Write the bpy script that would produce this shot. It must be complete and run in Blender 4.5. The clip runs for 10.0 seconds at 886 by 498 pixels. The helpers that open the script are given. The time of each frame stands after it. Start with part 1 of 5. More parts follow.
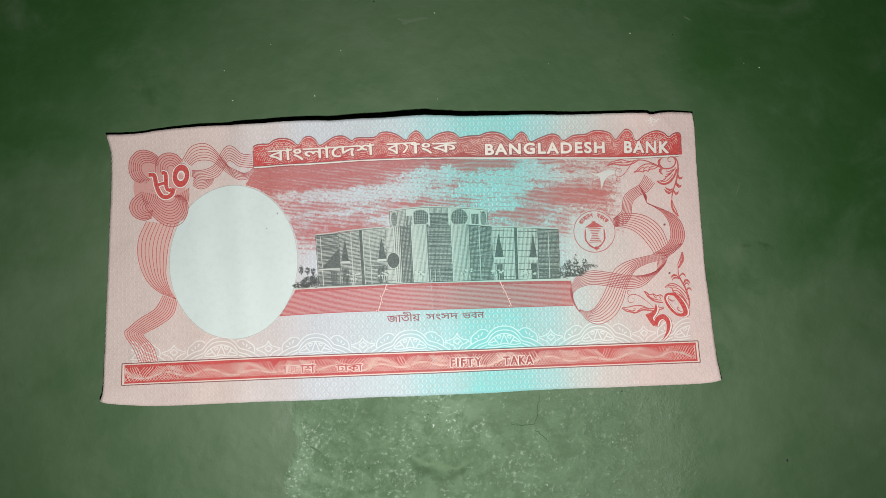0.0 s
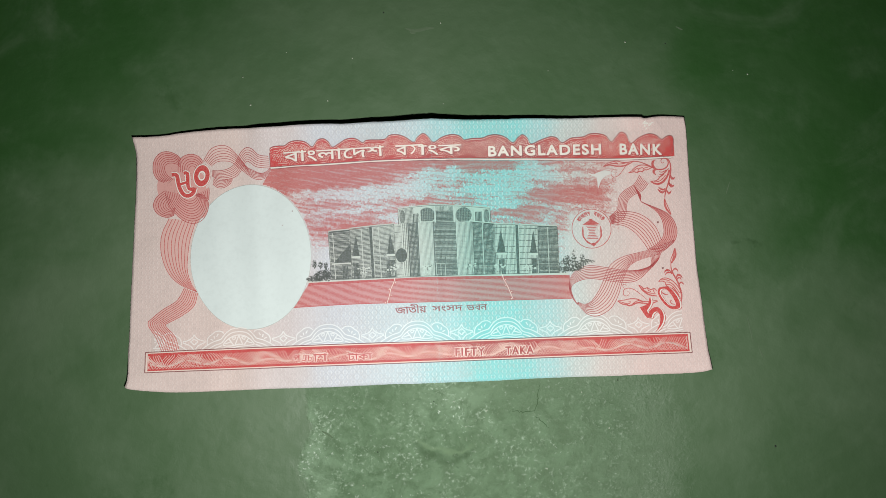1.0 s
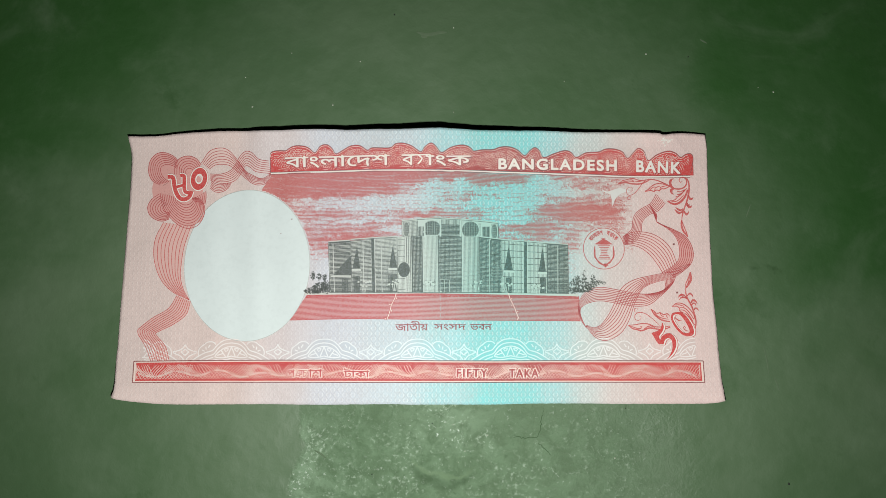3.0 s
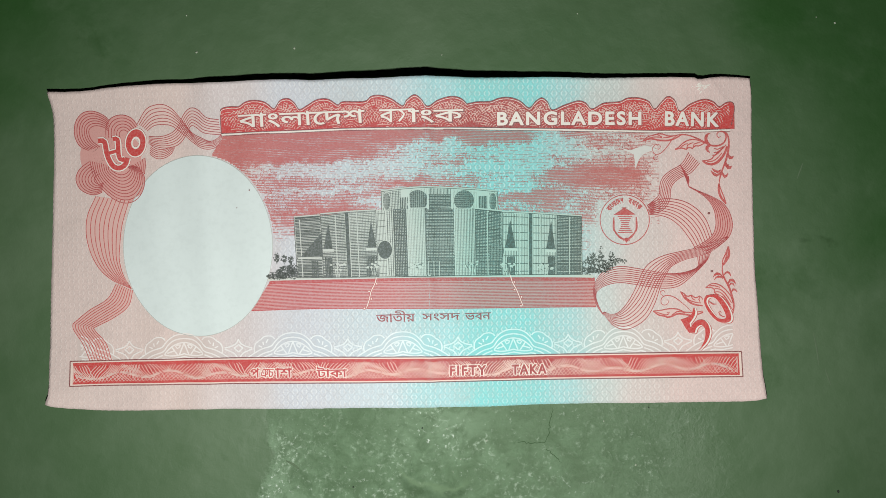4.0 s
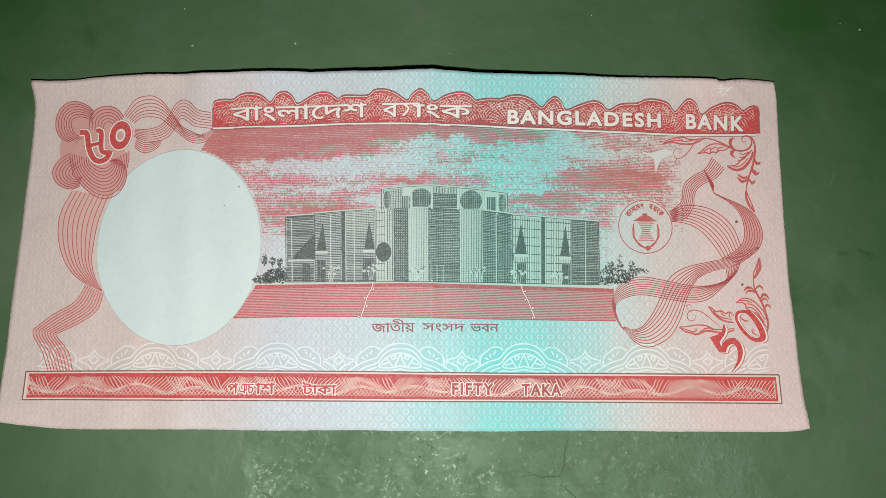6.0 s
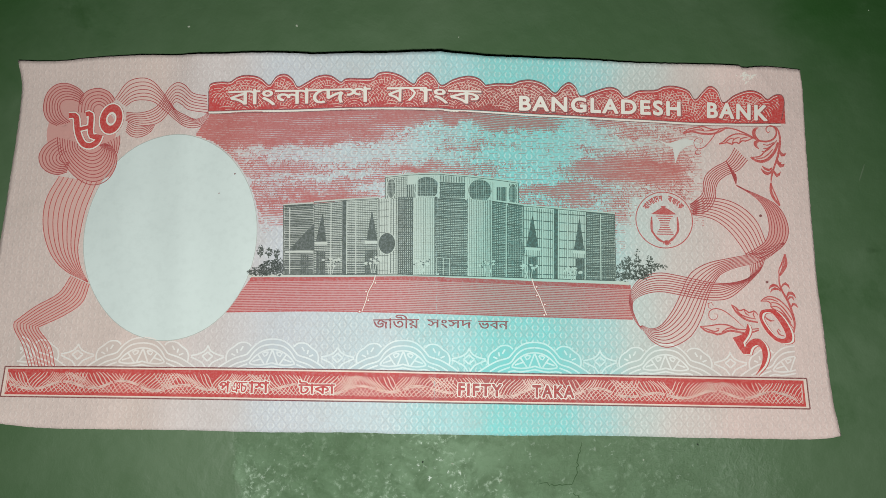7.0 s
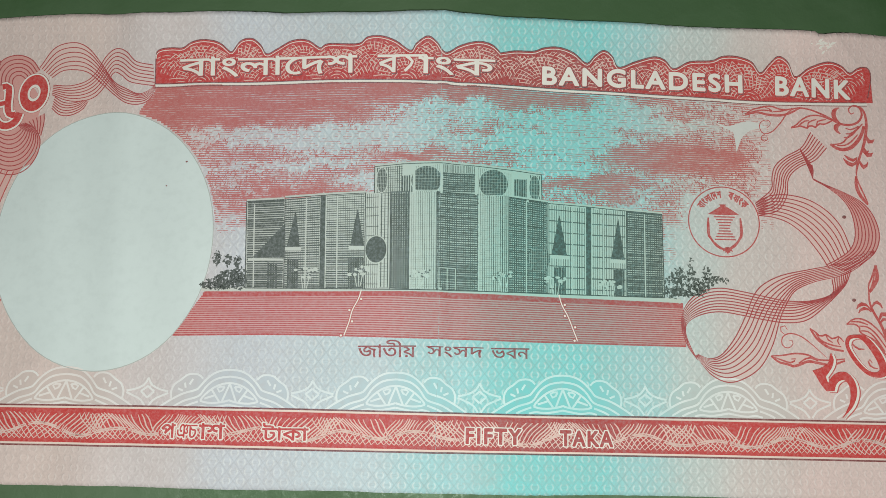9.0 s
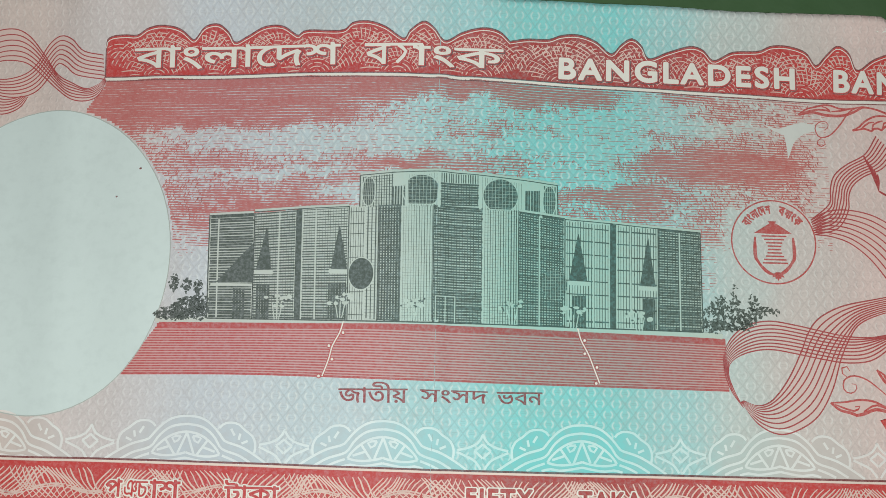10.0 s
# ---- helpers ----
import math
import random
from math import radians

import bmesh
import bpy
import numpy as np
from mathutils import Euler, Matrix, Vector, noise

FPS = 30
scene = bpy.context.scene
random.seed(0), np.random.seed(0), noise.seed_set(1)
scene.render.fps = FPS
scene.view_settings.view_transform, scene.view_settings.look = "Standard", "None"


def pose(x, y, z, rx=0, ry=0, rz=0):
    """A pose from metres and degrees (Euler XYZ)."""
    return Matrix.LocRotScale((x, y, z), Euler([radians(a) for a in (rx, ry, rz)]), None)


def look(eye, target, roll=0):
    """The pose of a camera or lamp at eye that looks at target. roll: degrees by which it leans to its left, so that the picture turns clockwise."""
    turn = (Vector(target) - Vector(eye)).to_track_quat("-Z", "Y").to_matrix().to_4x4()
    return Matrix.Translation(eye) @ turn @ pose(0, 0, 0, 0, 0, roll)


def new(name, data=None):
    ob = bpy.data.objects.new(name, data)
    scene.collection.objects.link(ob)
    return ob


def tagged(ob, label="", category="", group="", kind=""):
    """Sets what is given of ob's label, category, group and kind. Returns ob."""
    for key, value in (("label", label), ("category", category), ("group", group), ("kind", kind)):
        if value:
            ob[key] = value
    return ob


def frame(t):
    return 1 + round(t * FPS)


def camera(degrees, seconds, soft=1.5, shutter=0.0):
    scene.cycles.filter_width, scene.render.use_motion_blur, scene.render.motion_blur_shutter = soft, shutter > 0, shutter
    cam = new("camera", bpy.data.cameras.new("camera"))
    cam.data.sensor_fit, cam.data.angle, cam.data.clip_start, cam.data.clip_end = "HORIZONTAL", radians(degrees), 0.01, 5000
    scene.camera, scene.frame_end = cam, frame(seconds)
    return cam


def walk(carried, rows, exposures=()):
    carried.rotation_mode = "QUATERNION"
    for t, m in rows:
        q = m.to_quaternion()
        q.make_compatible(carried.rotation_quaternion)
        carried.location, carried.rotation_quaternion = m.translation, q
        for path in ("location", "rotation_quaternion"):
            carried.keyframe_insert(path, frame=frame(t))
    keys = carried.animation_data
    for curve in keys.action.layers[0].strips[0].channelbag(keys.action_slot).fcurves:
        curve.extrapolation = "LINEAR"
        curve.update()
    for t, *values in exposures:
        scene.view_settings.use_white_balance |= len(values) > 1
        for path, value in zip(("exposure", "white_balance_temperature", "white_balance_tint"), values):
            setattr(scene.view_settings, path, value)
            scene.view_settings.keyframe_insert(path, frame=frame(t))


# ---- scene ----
cam = camera(60.0, 10.0, soft=0.75)
PATH = [
    (0, 0.00524, -0.01212, 0.18576, 4.575, -0.848, -2.198),
    (0.5, 0.00456, -0.01370, 0.19247, 5.044, -0.335, -2.383),
    (1, 0.00493, -0.01743, 0.19624, 5.570, -0.448, -2.077),
    (1.5, 0.00616, -0.01957, 0.19801, 5.607, -0.862, -1.703),
    (2, 0.00836, -0.02076, 0.19393, 5.670, -0.754, -1.745),
    (2.5, 0.00617, -0.01521, 0.19360, 5.333, -0.670, 0.297),
    (2.7, 0.00457, -0.01410, 0.19268, 5.382, -0.482, 0.185),
    (3.8, 0.00972, -0.00103, 0.16290, 1.427, 0.381, -0.642),
    (4, 0.00907, 0.00199, 0.15781, -0.718, 0.278, -0.861),
    (4.5, 0.01022, 0.00344, 0.15894, 0.577, 0.768, -0.842),
    (5, 0.00821, -0.00877, 0.15620, 6.505, -0.042, 0.607),
    (5.2, 0.00758, -0.01262, 0.15388, 6.502, -0.175, 0.432),
    (6.3, 0.00763, -0.02061, 0.14061, 9.233, 0.125, 0.290),
    (6.5, 0.00750, -0.02136, 0.13990, 9.655, 0.151, 0.605),
    (7, 0.00678, -0.02281, 0.13426, 9.563, 0.045, 0.870),
    (7.5, 0.00593, -0.02276, 0.12948, 10.219, -0.484, 1.082),
    (8, 0.00399, -0.02050, 0.12448, 9.980, -0.242, 1.230),
    (8.5, 0.00483, -0.01855, 0.11514, 10.061, -0.309, 1.131),
    (9, 0.00587, -0.01864, 0.10697, 10.362, -0.155, 1.100),
    (9.5, 0.00768, -0.01536, 0.09732, 9.738, 0.447, 1.131),
    (10, 0.00697, -0.01271, 0.09125, 10.269, 0.357, 1.453),
]
EXPOSURES = [(0.0, -0.18, 6500, 10), (2.7, -0.13, 6500, 10), (4.0, -0.20, 6500, 9), (4.5, -0.20, 6500, 9), (5.0, -0.15, 6450, 8), (6.5, -0.29, 6450, 7), (7.0, -0.36, 6450, 6),
             (8.0, -0.39, 6450, 6), (9.0, -0.46, 6450, 5), (9.5, -0.50, 6300, 4), (10.0, -0.50, 6350, 4)]
walk(cam, [(t, pose(x, y, z, rx, ry, rz)) for t, x, y, z, rx, ry, rz in PATH], EXPOSURES)

# ---- light: a small torch held beside the camera, in a dark closed room ----
world = bpy.data.worlds.new("dark_room_air")
world.use_nodes = True
world.node_tree.nodes["Background"].inputs[0].default_value = (0.5, 0.6, 0.55, 1)
world.node_tree.nodes["Background"].inputs[1].default_value = 0.02
scene.world = world

torch = bpy.data.lights.new("torch", "AREA")
torch.shape, torch.size, torch.energy, torch.color = "DISK", 0.008, 0.352, (0.985, 1.0, 0.945)
new("torch", torch).matrix_world = look((0.005, -0.048, 0.156), (0.005, 0.004, 0.0))


# ---- materials ----
def shader(name, rough=0.7, spec=0.3):
    m = bpy.data.materials.new(name)
    m.use_nodes = True
    b = m.node_tree.nodes["Principled BSDF"]
    b.inputs["Roughness"].default_value = rough
    b.inputs["Specular IOR Level"].default_value = spec
    return m, m.node_tree, b


def node(tree, kind, **sets):
    n = tree.nodes.new(kind)
    for key, value in sets.items():
        if key == "op":
            n.operation = value
        elif key == "blend":
            n.blend_type = value
        else:
            n.inputs[key].default_value = value
    return n


def position(tree):
    return tree.nodes.new("ShaderNodeNewGeometry").outputs["Position"]


def noise_of(tree, scale, detail=4.0, rough=0.6, distortion=0.0):
    n = node(tree, "ShaderNodeTexNoise", Scale=scale, Detail=detail, Roughness=rough, Distortion=distortion)
    tree.links.new(position(tree), n.inputs["Vector"])
    return n.outputs["Fac"]


def math_of(tree, op, a, b=0.5, c=0.0):
    n = tree.nodes.new("ShaderNodeMath")
    n.operation = op
    for i, v in enumerate((a, b, c)):
        if hasattr(v, "is_linked"):
            tree.links.new(v, n.inputs[i])
        else:
            n.inputs[i].default_value = v
    return n.outputs[0]


def span(tree, value, lo, hi, to_lo=0.0, to_hi=1.0):
    n = node(tree, "ShaderNodeMapRange")
    n.interpolation_type = "SMOOTHSTEP"
    tree.links.new(value, n.inputs[0])
    for i, v in enumerate((lo, hi, to_lo, to_hi)):
        n.inputs[i + 1].default_value = v
    return n.outputs[0]


def mixed(tree, fac, a, b, blend="MIX"):
    n = tree.nodes.new("ShaderNodeMix")
    n.data_type, n.blend_type = "RGBA", blend
    for socket, v in ((n.inputs[0], fac), (n.inputs[6], a), (n.inputs[7], b)):
        if hasattr(v, "is_linked"):
            tree.links.new(v, socket)
        elif isinstance(v, tuple):
            socket.default_value = (*v, 1.0)
        else:
            socket.default_value = v
    return n.outputs[2]


def bumped(tree, b, height, strength, distance):
    n = node(tree, "ShaderNodeBump", Strength=strength, Distance=distance)
    tree.links.new(height, n.inputs["Height"])
    tree.links.new(n.outputs[0], b.inputs["Normal"])


PINK, LILAC, AQUA = (0.755, 0.605, 0.575), (0.64, 0.66, 0.73), (0.26, 0.70, 0.71)
TINTS = [(-75, PINK), (-46, PINK), (-34, (0.70, 0.62, 0.63)), (-22, LILAC), (-4, (0.58, 0.68, 0.74)), (7, (0.42, 0.70, 0.74)),
         (16, AQUA), (26, (0.27, 0.70, 0.71)), (33, (0.40, 0.68, 0.70)), (41, (0.60, 0.66, 0.65)), (49, (0.71, 0.62, 0.60)), (58, (0.80, 0.615, 0.59))]


def rainbow(tree):
    """The banknote's tint, which runs from pink over lilac and aqua to pink across its width."""
    sep = node(tree, "ShaderNodeSeparateXYZ")
    tree.links.new(position(tree), sep.inputs[0])
    wobble = math_of(tree, "MULTIPLY_ADD", noise_of(tree, 60.0, 2.0), 0.008, -0.004)
    x = math_of(tree, "ADD", sep.outputs[0], wobble)
    ramp = tree.nodes.new("ShaderNodeValToRGB")
    ramp.color_ramp.interpolation = "EASE"
    tree.links.new(math_of(tree, "MULTIPLY_ADD", x, 1 / 0.15, 0.5), ramp.inputs[0])
    stops = ramp.color_ramp.elements
    while len(stops) < len(TINTS):
        stops.new(0.5)
    for stop, (u, colour) in zip(stops, TINTS):
        stop.position, stop.color = (u + 75) / 150, (*colour, 1)
    return ramp.outputs[0]


def rosettes(tree):
    """The fine security underprint, staggered rows of open rings with a dash in each: its pale lines, and its darker ones."""
    wide, high = 0.00195, 0.00122
    scaled = node(tree, "ShaderNodeMapping")
    scaled.inputs["Scale"].default_value = (1 / wide, 1 / high, 0)
    tree.links.new(position(tree), scaled.inputs[0])
    grid = node(tree, "ShaderNodeSeparateXYZ")
    tree.links.new(scaled.outputs[0], grid.inputs[0])
    # every second row is set off by half a ring
    row = math_of(tree, "FLOOR", grid.outputs[1])
    along = math_of(tree, "FRACT", math_of(tree, "ADD", grid.outputs[0], math_of(tree, "MULTIPLY", row, 0.5)))
    dx = math_of(tree, "ABSOLUTE", math_of(tree, "MULTIPLY_ADD", along, wide * 1000, -wide * 500))
    dy = math_of(tree, "ABSOLUTE", math_of(tree, "MULTIPLY_ADD", math_of(tree, "FRACT", grid.outputs[1]), high * 1000, -high * 500))
    r = math_of(tree, "SQRT", math_of(tree, "ADD", math_of(tree, "MULTIPLY", dx, dx), math_of(tree, "MULTIPLY", math_of(tree, "MULTIPLY", dy, dy), 1.3)))
    ring = span(tree, math_of(tree, "ABSOLUTE", math_of(tree, "SUBTRACT", r, 0.50)), 0.04, 0.16, 1.0, 0.0)
    pale = math_of(tree, "MULTIPLY", ring, span(tree, dx, 0.18, 0.34))
    # a net of crossing diagonals runs between the rings
    net = []
    for way, at in ((0.5, 0.25), (-0.5, 0.75)):
        slant = math_of(tree, "FRACT", math_of(tree, "ADD", grid.outputs[0], math_of(tree, "MULTIPLY", grid.outputs[1], way)))
        net.append(span(tree, math_of(tree, "ABSOLUTE", math_of(tree, "SUBTRACT", slant, at)), 0.02, 0.075, 1.0, 0.0))
    outer = math_of(tree, "MAXIMUM", net[0], net[1])
    dash = math_of(tree, "MULTIPLY", span(tree, dx, 0.20, 0.32, 1.0, 0.0), span(tree, math_of(tree, "ABSOLUTE", math_of(tree, "SUBTRACT", dy, 0.09)), 0.02, 0.07, 1.0, 0.0))
    return pale, math_of(tree, "MAXIMUM", outer, dash)


def paper_material():
    m, t, b = shader("banknote_paper", 0.9, 0.05)
    c = rainbow(t)
    pale, dark = rosettes(t)
    sep = node(t, "ShaderNodeSeparateXYZ")
    t.links.new(position(t), sep.inputs[0])
    aside = math_of(t, "ABSOLUTE", math_of(t, "SUBTRACT", sep.outputs[0], 0.012))
    print_area = math_of(t, "MULTIPLY", span(t, noise_of(t, 55.0, 3.0), 0.32, 0.58, 0.45, 1.0), span(t, aside, 0.022, 0.055, 1.15, 0.45))
    c = mixed(t, math_of(t, "MULTIPLY", math_of(t, "MULTIPLY", dark, 0.24), print_area), c, mixed(t, 1.0, c, (0.52, 0.55, 0.56), "MULTIPLY"))
    c = mixed(t, math_of(t, "MULTIPLY", math_of(t, "MULTIPLY", pale, 0.36), print_area), c, (0.93, 0.95, 0.94))
    c = mixed(t, span(t, noise_of(t, 900.0, 3.0), 0.35, 0.75, 0.0, 0.16), c, (0.46, 0.38, 0.37))
    c = mixed(t, span(t, noise_of(t, 3200.0, 3.0), 0.40, 0.70, 0.0, 0.20), c, (0.40, 0.34, 0.33))
    c = mixed(t, span(t, noise_of(t, 90.0, 5.0), 0.45, 0.75, 0.0, 0.16), c, (0.48, 0.41, 0.37))
    t.links.new(c, b.inputs["Base Color"])
    bumped(t, b, math_of(t, "ADD", noise_of(t, 1500.0, 3.0), math_of(t, "MULTIPLY", pale, 0.4)), 0.5, 0.00013)
    return m


def tint_material():
    """The smooth, slightly deeper tint that fills the arches of the lower border."""
    m, t, b = shader("smooth_tint", 0.85, 0.08)
    c = mixed(t, 1.0, rainbow(t), (0.89, 0.92, 0.92), "MULTIPLY")
    c = mixed(t, span(t, noise_of(t, 1200.0, 4.0), 0.40, 0.72, 0.0, 0.20), c, (0.50, 0.42, 0.41))
    t.links.new(c, b.inputs["Base Color"])
    bumped(t, b, noise_of(t, 1500.0, 3.0), 0.3, 0.0001)
    return m


def ink(name, colour, cover=1.0, rough=0.6, mottle=0.25):
    """Transparent printing ink: it multiplies the tint of the paper below it, and is worn in places."""
    m, t, b = shader(name, rough, 0.25)
    c = mixed(t, cover, rainbow(t), mixed(t, 1.0, mixed(t, 0.55, rainbow(t), (0.80, 0.74, 0.72)), colour, "MULTIPLY"))
    worn = span(t, noise_of(t, 2400.0, 5.0, 0.75), 0.40, 0.68, 0.0, mottle * 0.9)
    c = mixed(t, worn, c, rainbow(t))
    t.links.new(c, b.inputs["Base Color"])
    bumped(t, b, noise_of(t, 1300.0, 3.0), 0.45, 0.00012)
    return m


def bare(name, colour, rough=0.75, grain=0.12):
    """Unprinted or plainly printed paper, with fibres and slight soiling."""
    m, t, b = shader(name, rough, 0.15)
    c = mixed(t, span(t, noise_of(t, 800.0, 3.0), 0.4, 0.8, 0.0, grain), colour, tuple(v * 0.75 for v in colour))
    c = mixed(t, span(t, noise_of(t, 70.0, 4.0), 0.4, 0.75, 0.0, grain), c, tuple(v * 0.86 for v in colour))
    t.links.new(c, b.inputs["Base Color"])
    bumped(t, b, noise_of(t, 1500.0, 3.0), 0.2, 0.0001)
    return m


def relief_white():
    """White print that lets some of the paper's tint through."""
    m, t, b = shader("pale_relief", 0.7, 0.2)
    t.links.new(mixed(t, span(t, noise_of(t, 500.0, 4.0), 0.3, 0.7, 0.62, 0.42), (0.90, 0.93, 0.93), rainbow(t)), b.inputs["Base Color"])
    return m


PAPER, TINT = paper_material(), tint_material()
OVAL = bare("blank_paper", (0.695, 0.765, 0.77), grain=0.22)
FAINT = bare("faint_grey_print", (0.50, 0.52, 0.50), grain=0.3)
PALE = bare("pale_print", (0.85, 0.80, 0.75), grain=0.25)
SILVER = relief_white()
WEAVE = bare("woven_rose_print", (0.78, 0.56, 0.51), grain=0.3)
LACE = bare("pale_rose_print", (0.84, 0.68, 0.62), grain=0.3)
RED = ink("red_ink", (0.75, 0.088, 0.088), 1.0, mottle=0.2)
BRICK = ink("brick_red_ink", (0.68, 0.095, 0.095), 0.95)
ROSE = ink("rose_ink", (0.86, 0.40, 0.38), 0.75, mottle=0.1)
BLUSH = ink("blush_ink", (0.95, 0.74, 0.71), 0.6, mottle=0.1)
CORAL = ink("coral_ink", (0.90, 0.56, 0.53), 0.7, mottle=0.15)
THREAD = ink("maroon_line_ink", (0.54, 0.07, 0.08), 0.96, mottle=0.15)
WINE = ink("wine_ink", (0.26, 0.06, 0.065), 0.95)
MAUVE = ink("sky_ink", (0.72, 0.20, 0.19), 0.93, mottle=0.15)
GREEN = ink("grey_green_ink", (0.09, 0.11, 0.095), 0.97, mottle=0.2)
STONE = ink("pale_green_ink", (0.80, 0.85, 0.76), 0.85, mottle=0.2)
SLATE = ink("slate_green_ink", (0.105, 0.130, 0.112), 0.96, mottle=0.22)


EDGE, DRIP = -0.0297, (0.0070, -0.0409)


def floor_material():
    m, t, b = shader("green_painted_cement", 0.5, 0.5)
    mul = lambda p, q: math_of(t, "MULTIPLY", p, q)
    add = lambda p, q: math_of(t, "ADD", p, q)
    sep = node(t, "ShaderNodeSeparateXYZ")
    t.links.new(position(t), sep.inputs[0])
    x0, y0 = sep.outputs[0], sep.outputs[1]
    big, mid, fine = noise_of(t, 11.0, 5.0, 0.55, 0.8), noise_of(t, 70.0, 6.0, 0.65), noise_of(t, 700.0, 5.0, 0.7)
    # worn paint in the middle; light falloff painted as deeper green towards far corners
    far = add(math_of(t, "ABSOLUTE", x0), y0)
    corner_shade = span(t, add(far, math_of(t, "MULTIPLY_ADD", noise_of(t, 16.0, 6.0, 0.6, 1.0), 0.12, -0.06)), 0.080, 0.150)
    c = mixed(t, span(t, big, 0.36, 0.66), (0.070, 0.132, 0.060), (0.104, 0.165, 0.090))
    c = mixed(t, mul(corner_shade, 0.85), c, (0.020, 0.086, 0.014))
    c = mixed(t, span(t, noise_of(t, 26.0, 6.0, 0.6, 1.4), 0.50, 0.74, 0.0, 0.50), c, (0.105, 0.170, 0.092))
    c = mixed(t, span(t, mid, 0.50, 0.85, 0.0, 0.30), c, (0.110, 0.175, 0.095))
    c = mixed(t, span(t, noise_of(t, 38.0, 7.0, 0.7, 0.6), 0.57, 0.72, 0.0, 0.55), c, (0.030, 0.085, 0.022))
    c = mixed(t, span(t, noise_of(t, 24.0, 5.0, 0.6, 2.2), 0.66, 0.74, 0.0, 0.50), c, (0.020, 0.055, 0.014))
    c = mixed(t, span(t, fine, 0.55, 0.85, 0.0, 0.28), c, (0.055, 0.095, 0.045))
    # a rubbed, speckled patch with a clear edge on one side
    warp = math_of(t, "MULTIPLY_ADD", noise_of(t, 55.0, 6.0, 0.65), 0.022, -0.011)
    x, y = add(x0, warp), add(y0, warp)
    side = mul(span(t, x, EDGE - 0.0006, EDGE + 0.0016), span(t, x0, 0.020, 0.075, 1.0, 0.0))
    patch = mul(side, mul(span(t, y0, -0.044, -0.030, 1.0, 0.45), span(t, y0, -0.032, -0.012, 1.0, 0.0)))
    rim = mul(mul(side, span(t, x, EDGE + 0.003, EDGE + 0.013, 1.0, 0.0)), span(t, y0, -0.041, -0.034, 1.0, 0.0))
    # spot brightened in the colour, where the torch's highlight falls on the rubbed paint
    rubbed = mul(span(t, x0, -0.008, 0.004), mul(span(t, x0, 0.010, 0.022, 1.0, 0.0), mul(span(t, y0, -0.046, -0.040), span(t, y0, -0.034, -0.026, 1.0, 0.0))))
    small, coarse = noise_of(t, 1000.0, 7.0, 0.72, 0.4), noise_of(t, 240.0, 6.0, 0.7, 0.5)
    # worn paint of the patch, also lightened in the colour for glare
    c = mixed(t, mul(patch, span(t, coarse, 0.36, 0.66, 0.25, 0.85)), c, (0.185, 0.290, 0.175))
    c = mixed(t, mul(patch, span(t, noise_of(t, 420.0, 7.0, 0.75), 0.56, 0.68, 0.0, 0.45)), c, (0.055, 0.105, 0.050))
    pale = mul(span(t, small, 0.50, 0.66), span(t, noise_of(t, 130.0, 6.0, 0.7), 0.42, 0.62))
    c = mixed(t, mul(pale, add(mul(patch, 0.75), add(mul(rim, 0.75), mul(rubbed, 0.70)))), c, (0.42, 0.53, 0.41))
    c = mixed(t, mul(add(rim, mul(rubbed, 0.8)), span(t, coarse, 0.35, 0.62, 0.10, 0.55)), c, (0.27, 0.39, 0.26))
    # bright flecks painted in for the glints of the rough surface
    glints = mul(span(t, noise_of(t, 1000.0, 4.0, 0.7), 0.59, 0.66), span(t, noise_of(t, 110.0, 4.0), 0.46, 0.62))
    c = mixed(t, mul(mul(patch, add(add(rubbed, rim), 0.5)), mul(glints, 1.0)), c, (0.72, 0.80, 0.72))
    # a curved drip of paint that set in the patch
    dx, dy = math_of(t, "SUBTRACT", x0, DRIP[0]), math_of(t, "SUBTRACT", y0, DRIP[1])
    out = add(math_of(t, "SQRT", add(mul(dx, dx), mul(dy, dy))), math_of(t, "MULTIPLY_ADD", noise_of(t, 160.0, 3.0), 0.006, -0.003))
    arc = mul(mul(span(t, dx, -0.0105, -0.0065), span(t, dx, 0.004, 0.0075, 1.0, 0.0)), span(t, dy, -0.006, -0.001, 1.0, 0.0))
    ridge = mul(arc, mul(span(t, out, 0.0078, 0.0087), span(t, out, 0.0087, 0.0096, 1.0, 0.0)))
    groove_shade = mul(arc, mul(span(t, out, 0.0088, 0.0103), span(t, out, 0.0103, 0.0122, 1.0, 0.0)))
    # the drip's highlight and its shaded lower side, put into the colour
    c = mixed(t, mul(ridge, 0.50), c, (0.20, 0.30, 0.17))
    c = mixed(t, mul(groove_shade, 0.50), c, (0.050, 0.095, 0.042))
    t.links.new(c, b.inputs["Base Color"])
    rough = mixed(t, span(t, mid, 0.35, 0.75), (0.42, 0.42, 0.42), (0.62, 0.62, 0.62))
    t.links.new(rough, b.inputs["Roughness"])
    grit = mul(math_of(t, "SUBTRACT", small, 0.5), math_of(t, "MULTIPLY_ADD", patch, 1.7, 0.08))
    lumps = mul(math_of(t, "SUBTRACT", coarse, 0.5), math_of(t, "MULTIPLY_ADD", patch, 1.3, 0.14))
    relief = add(add(grit, lumps), add(mul(noise_of(t, 30.0, 4.0), 1.6), add(mul(ridge, 0.25), mul(groove_shade, -0.2))))
    bumped(t, b, relief, 0.5, 0.0012)
    return m


def plaster_material(name, colour):
    m, t, b = shader(name, 0.85, 0.2)
    c = mixed(t, span(t, noise_of(t, 2.0, 6.0), 0.35, 0.7), colour, tuple(v * 0.8 for v in colour))
    t.links.new(c, b.inputs["Base Color"])
    bumped(t, b, noise_of(t, 60.0, 5.0), 0.2, 0.003)
    return m


FLOOR, PLASTER = floor_material(), plaster_material("dull_plaster", (0.30, 0.31, 0.29))


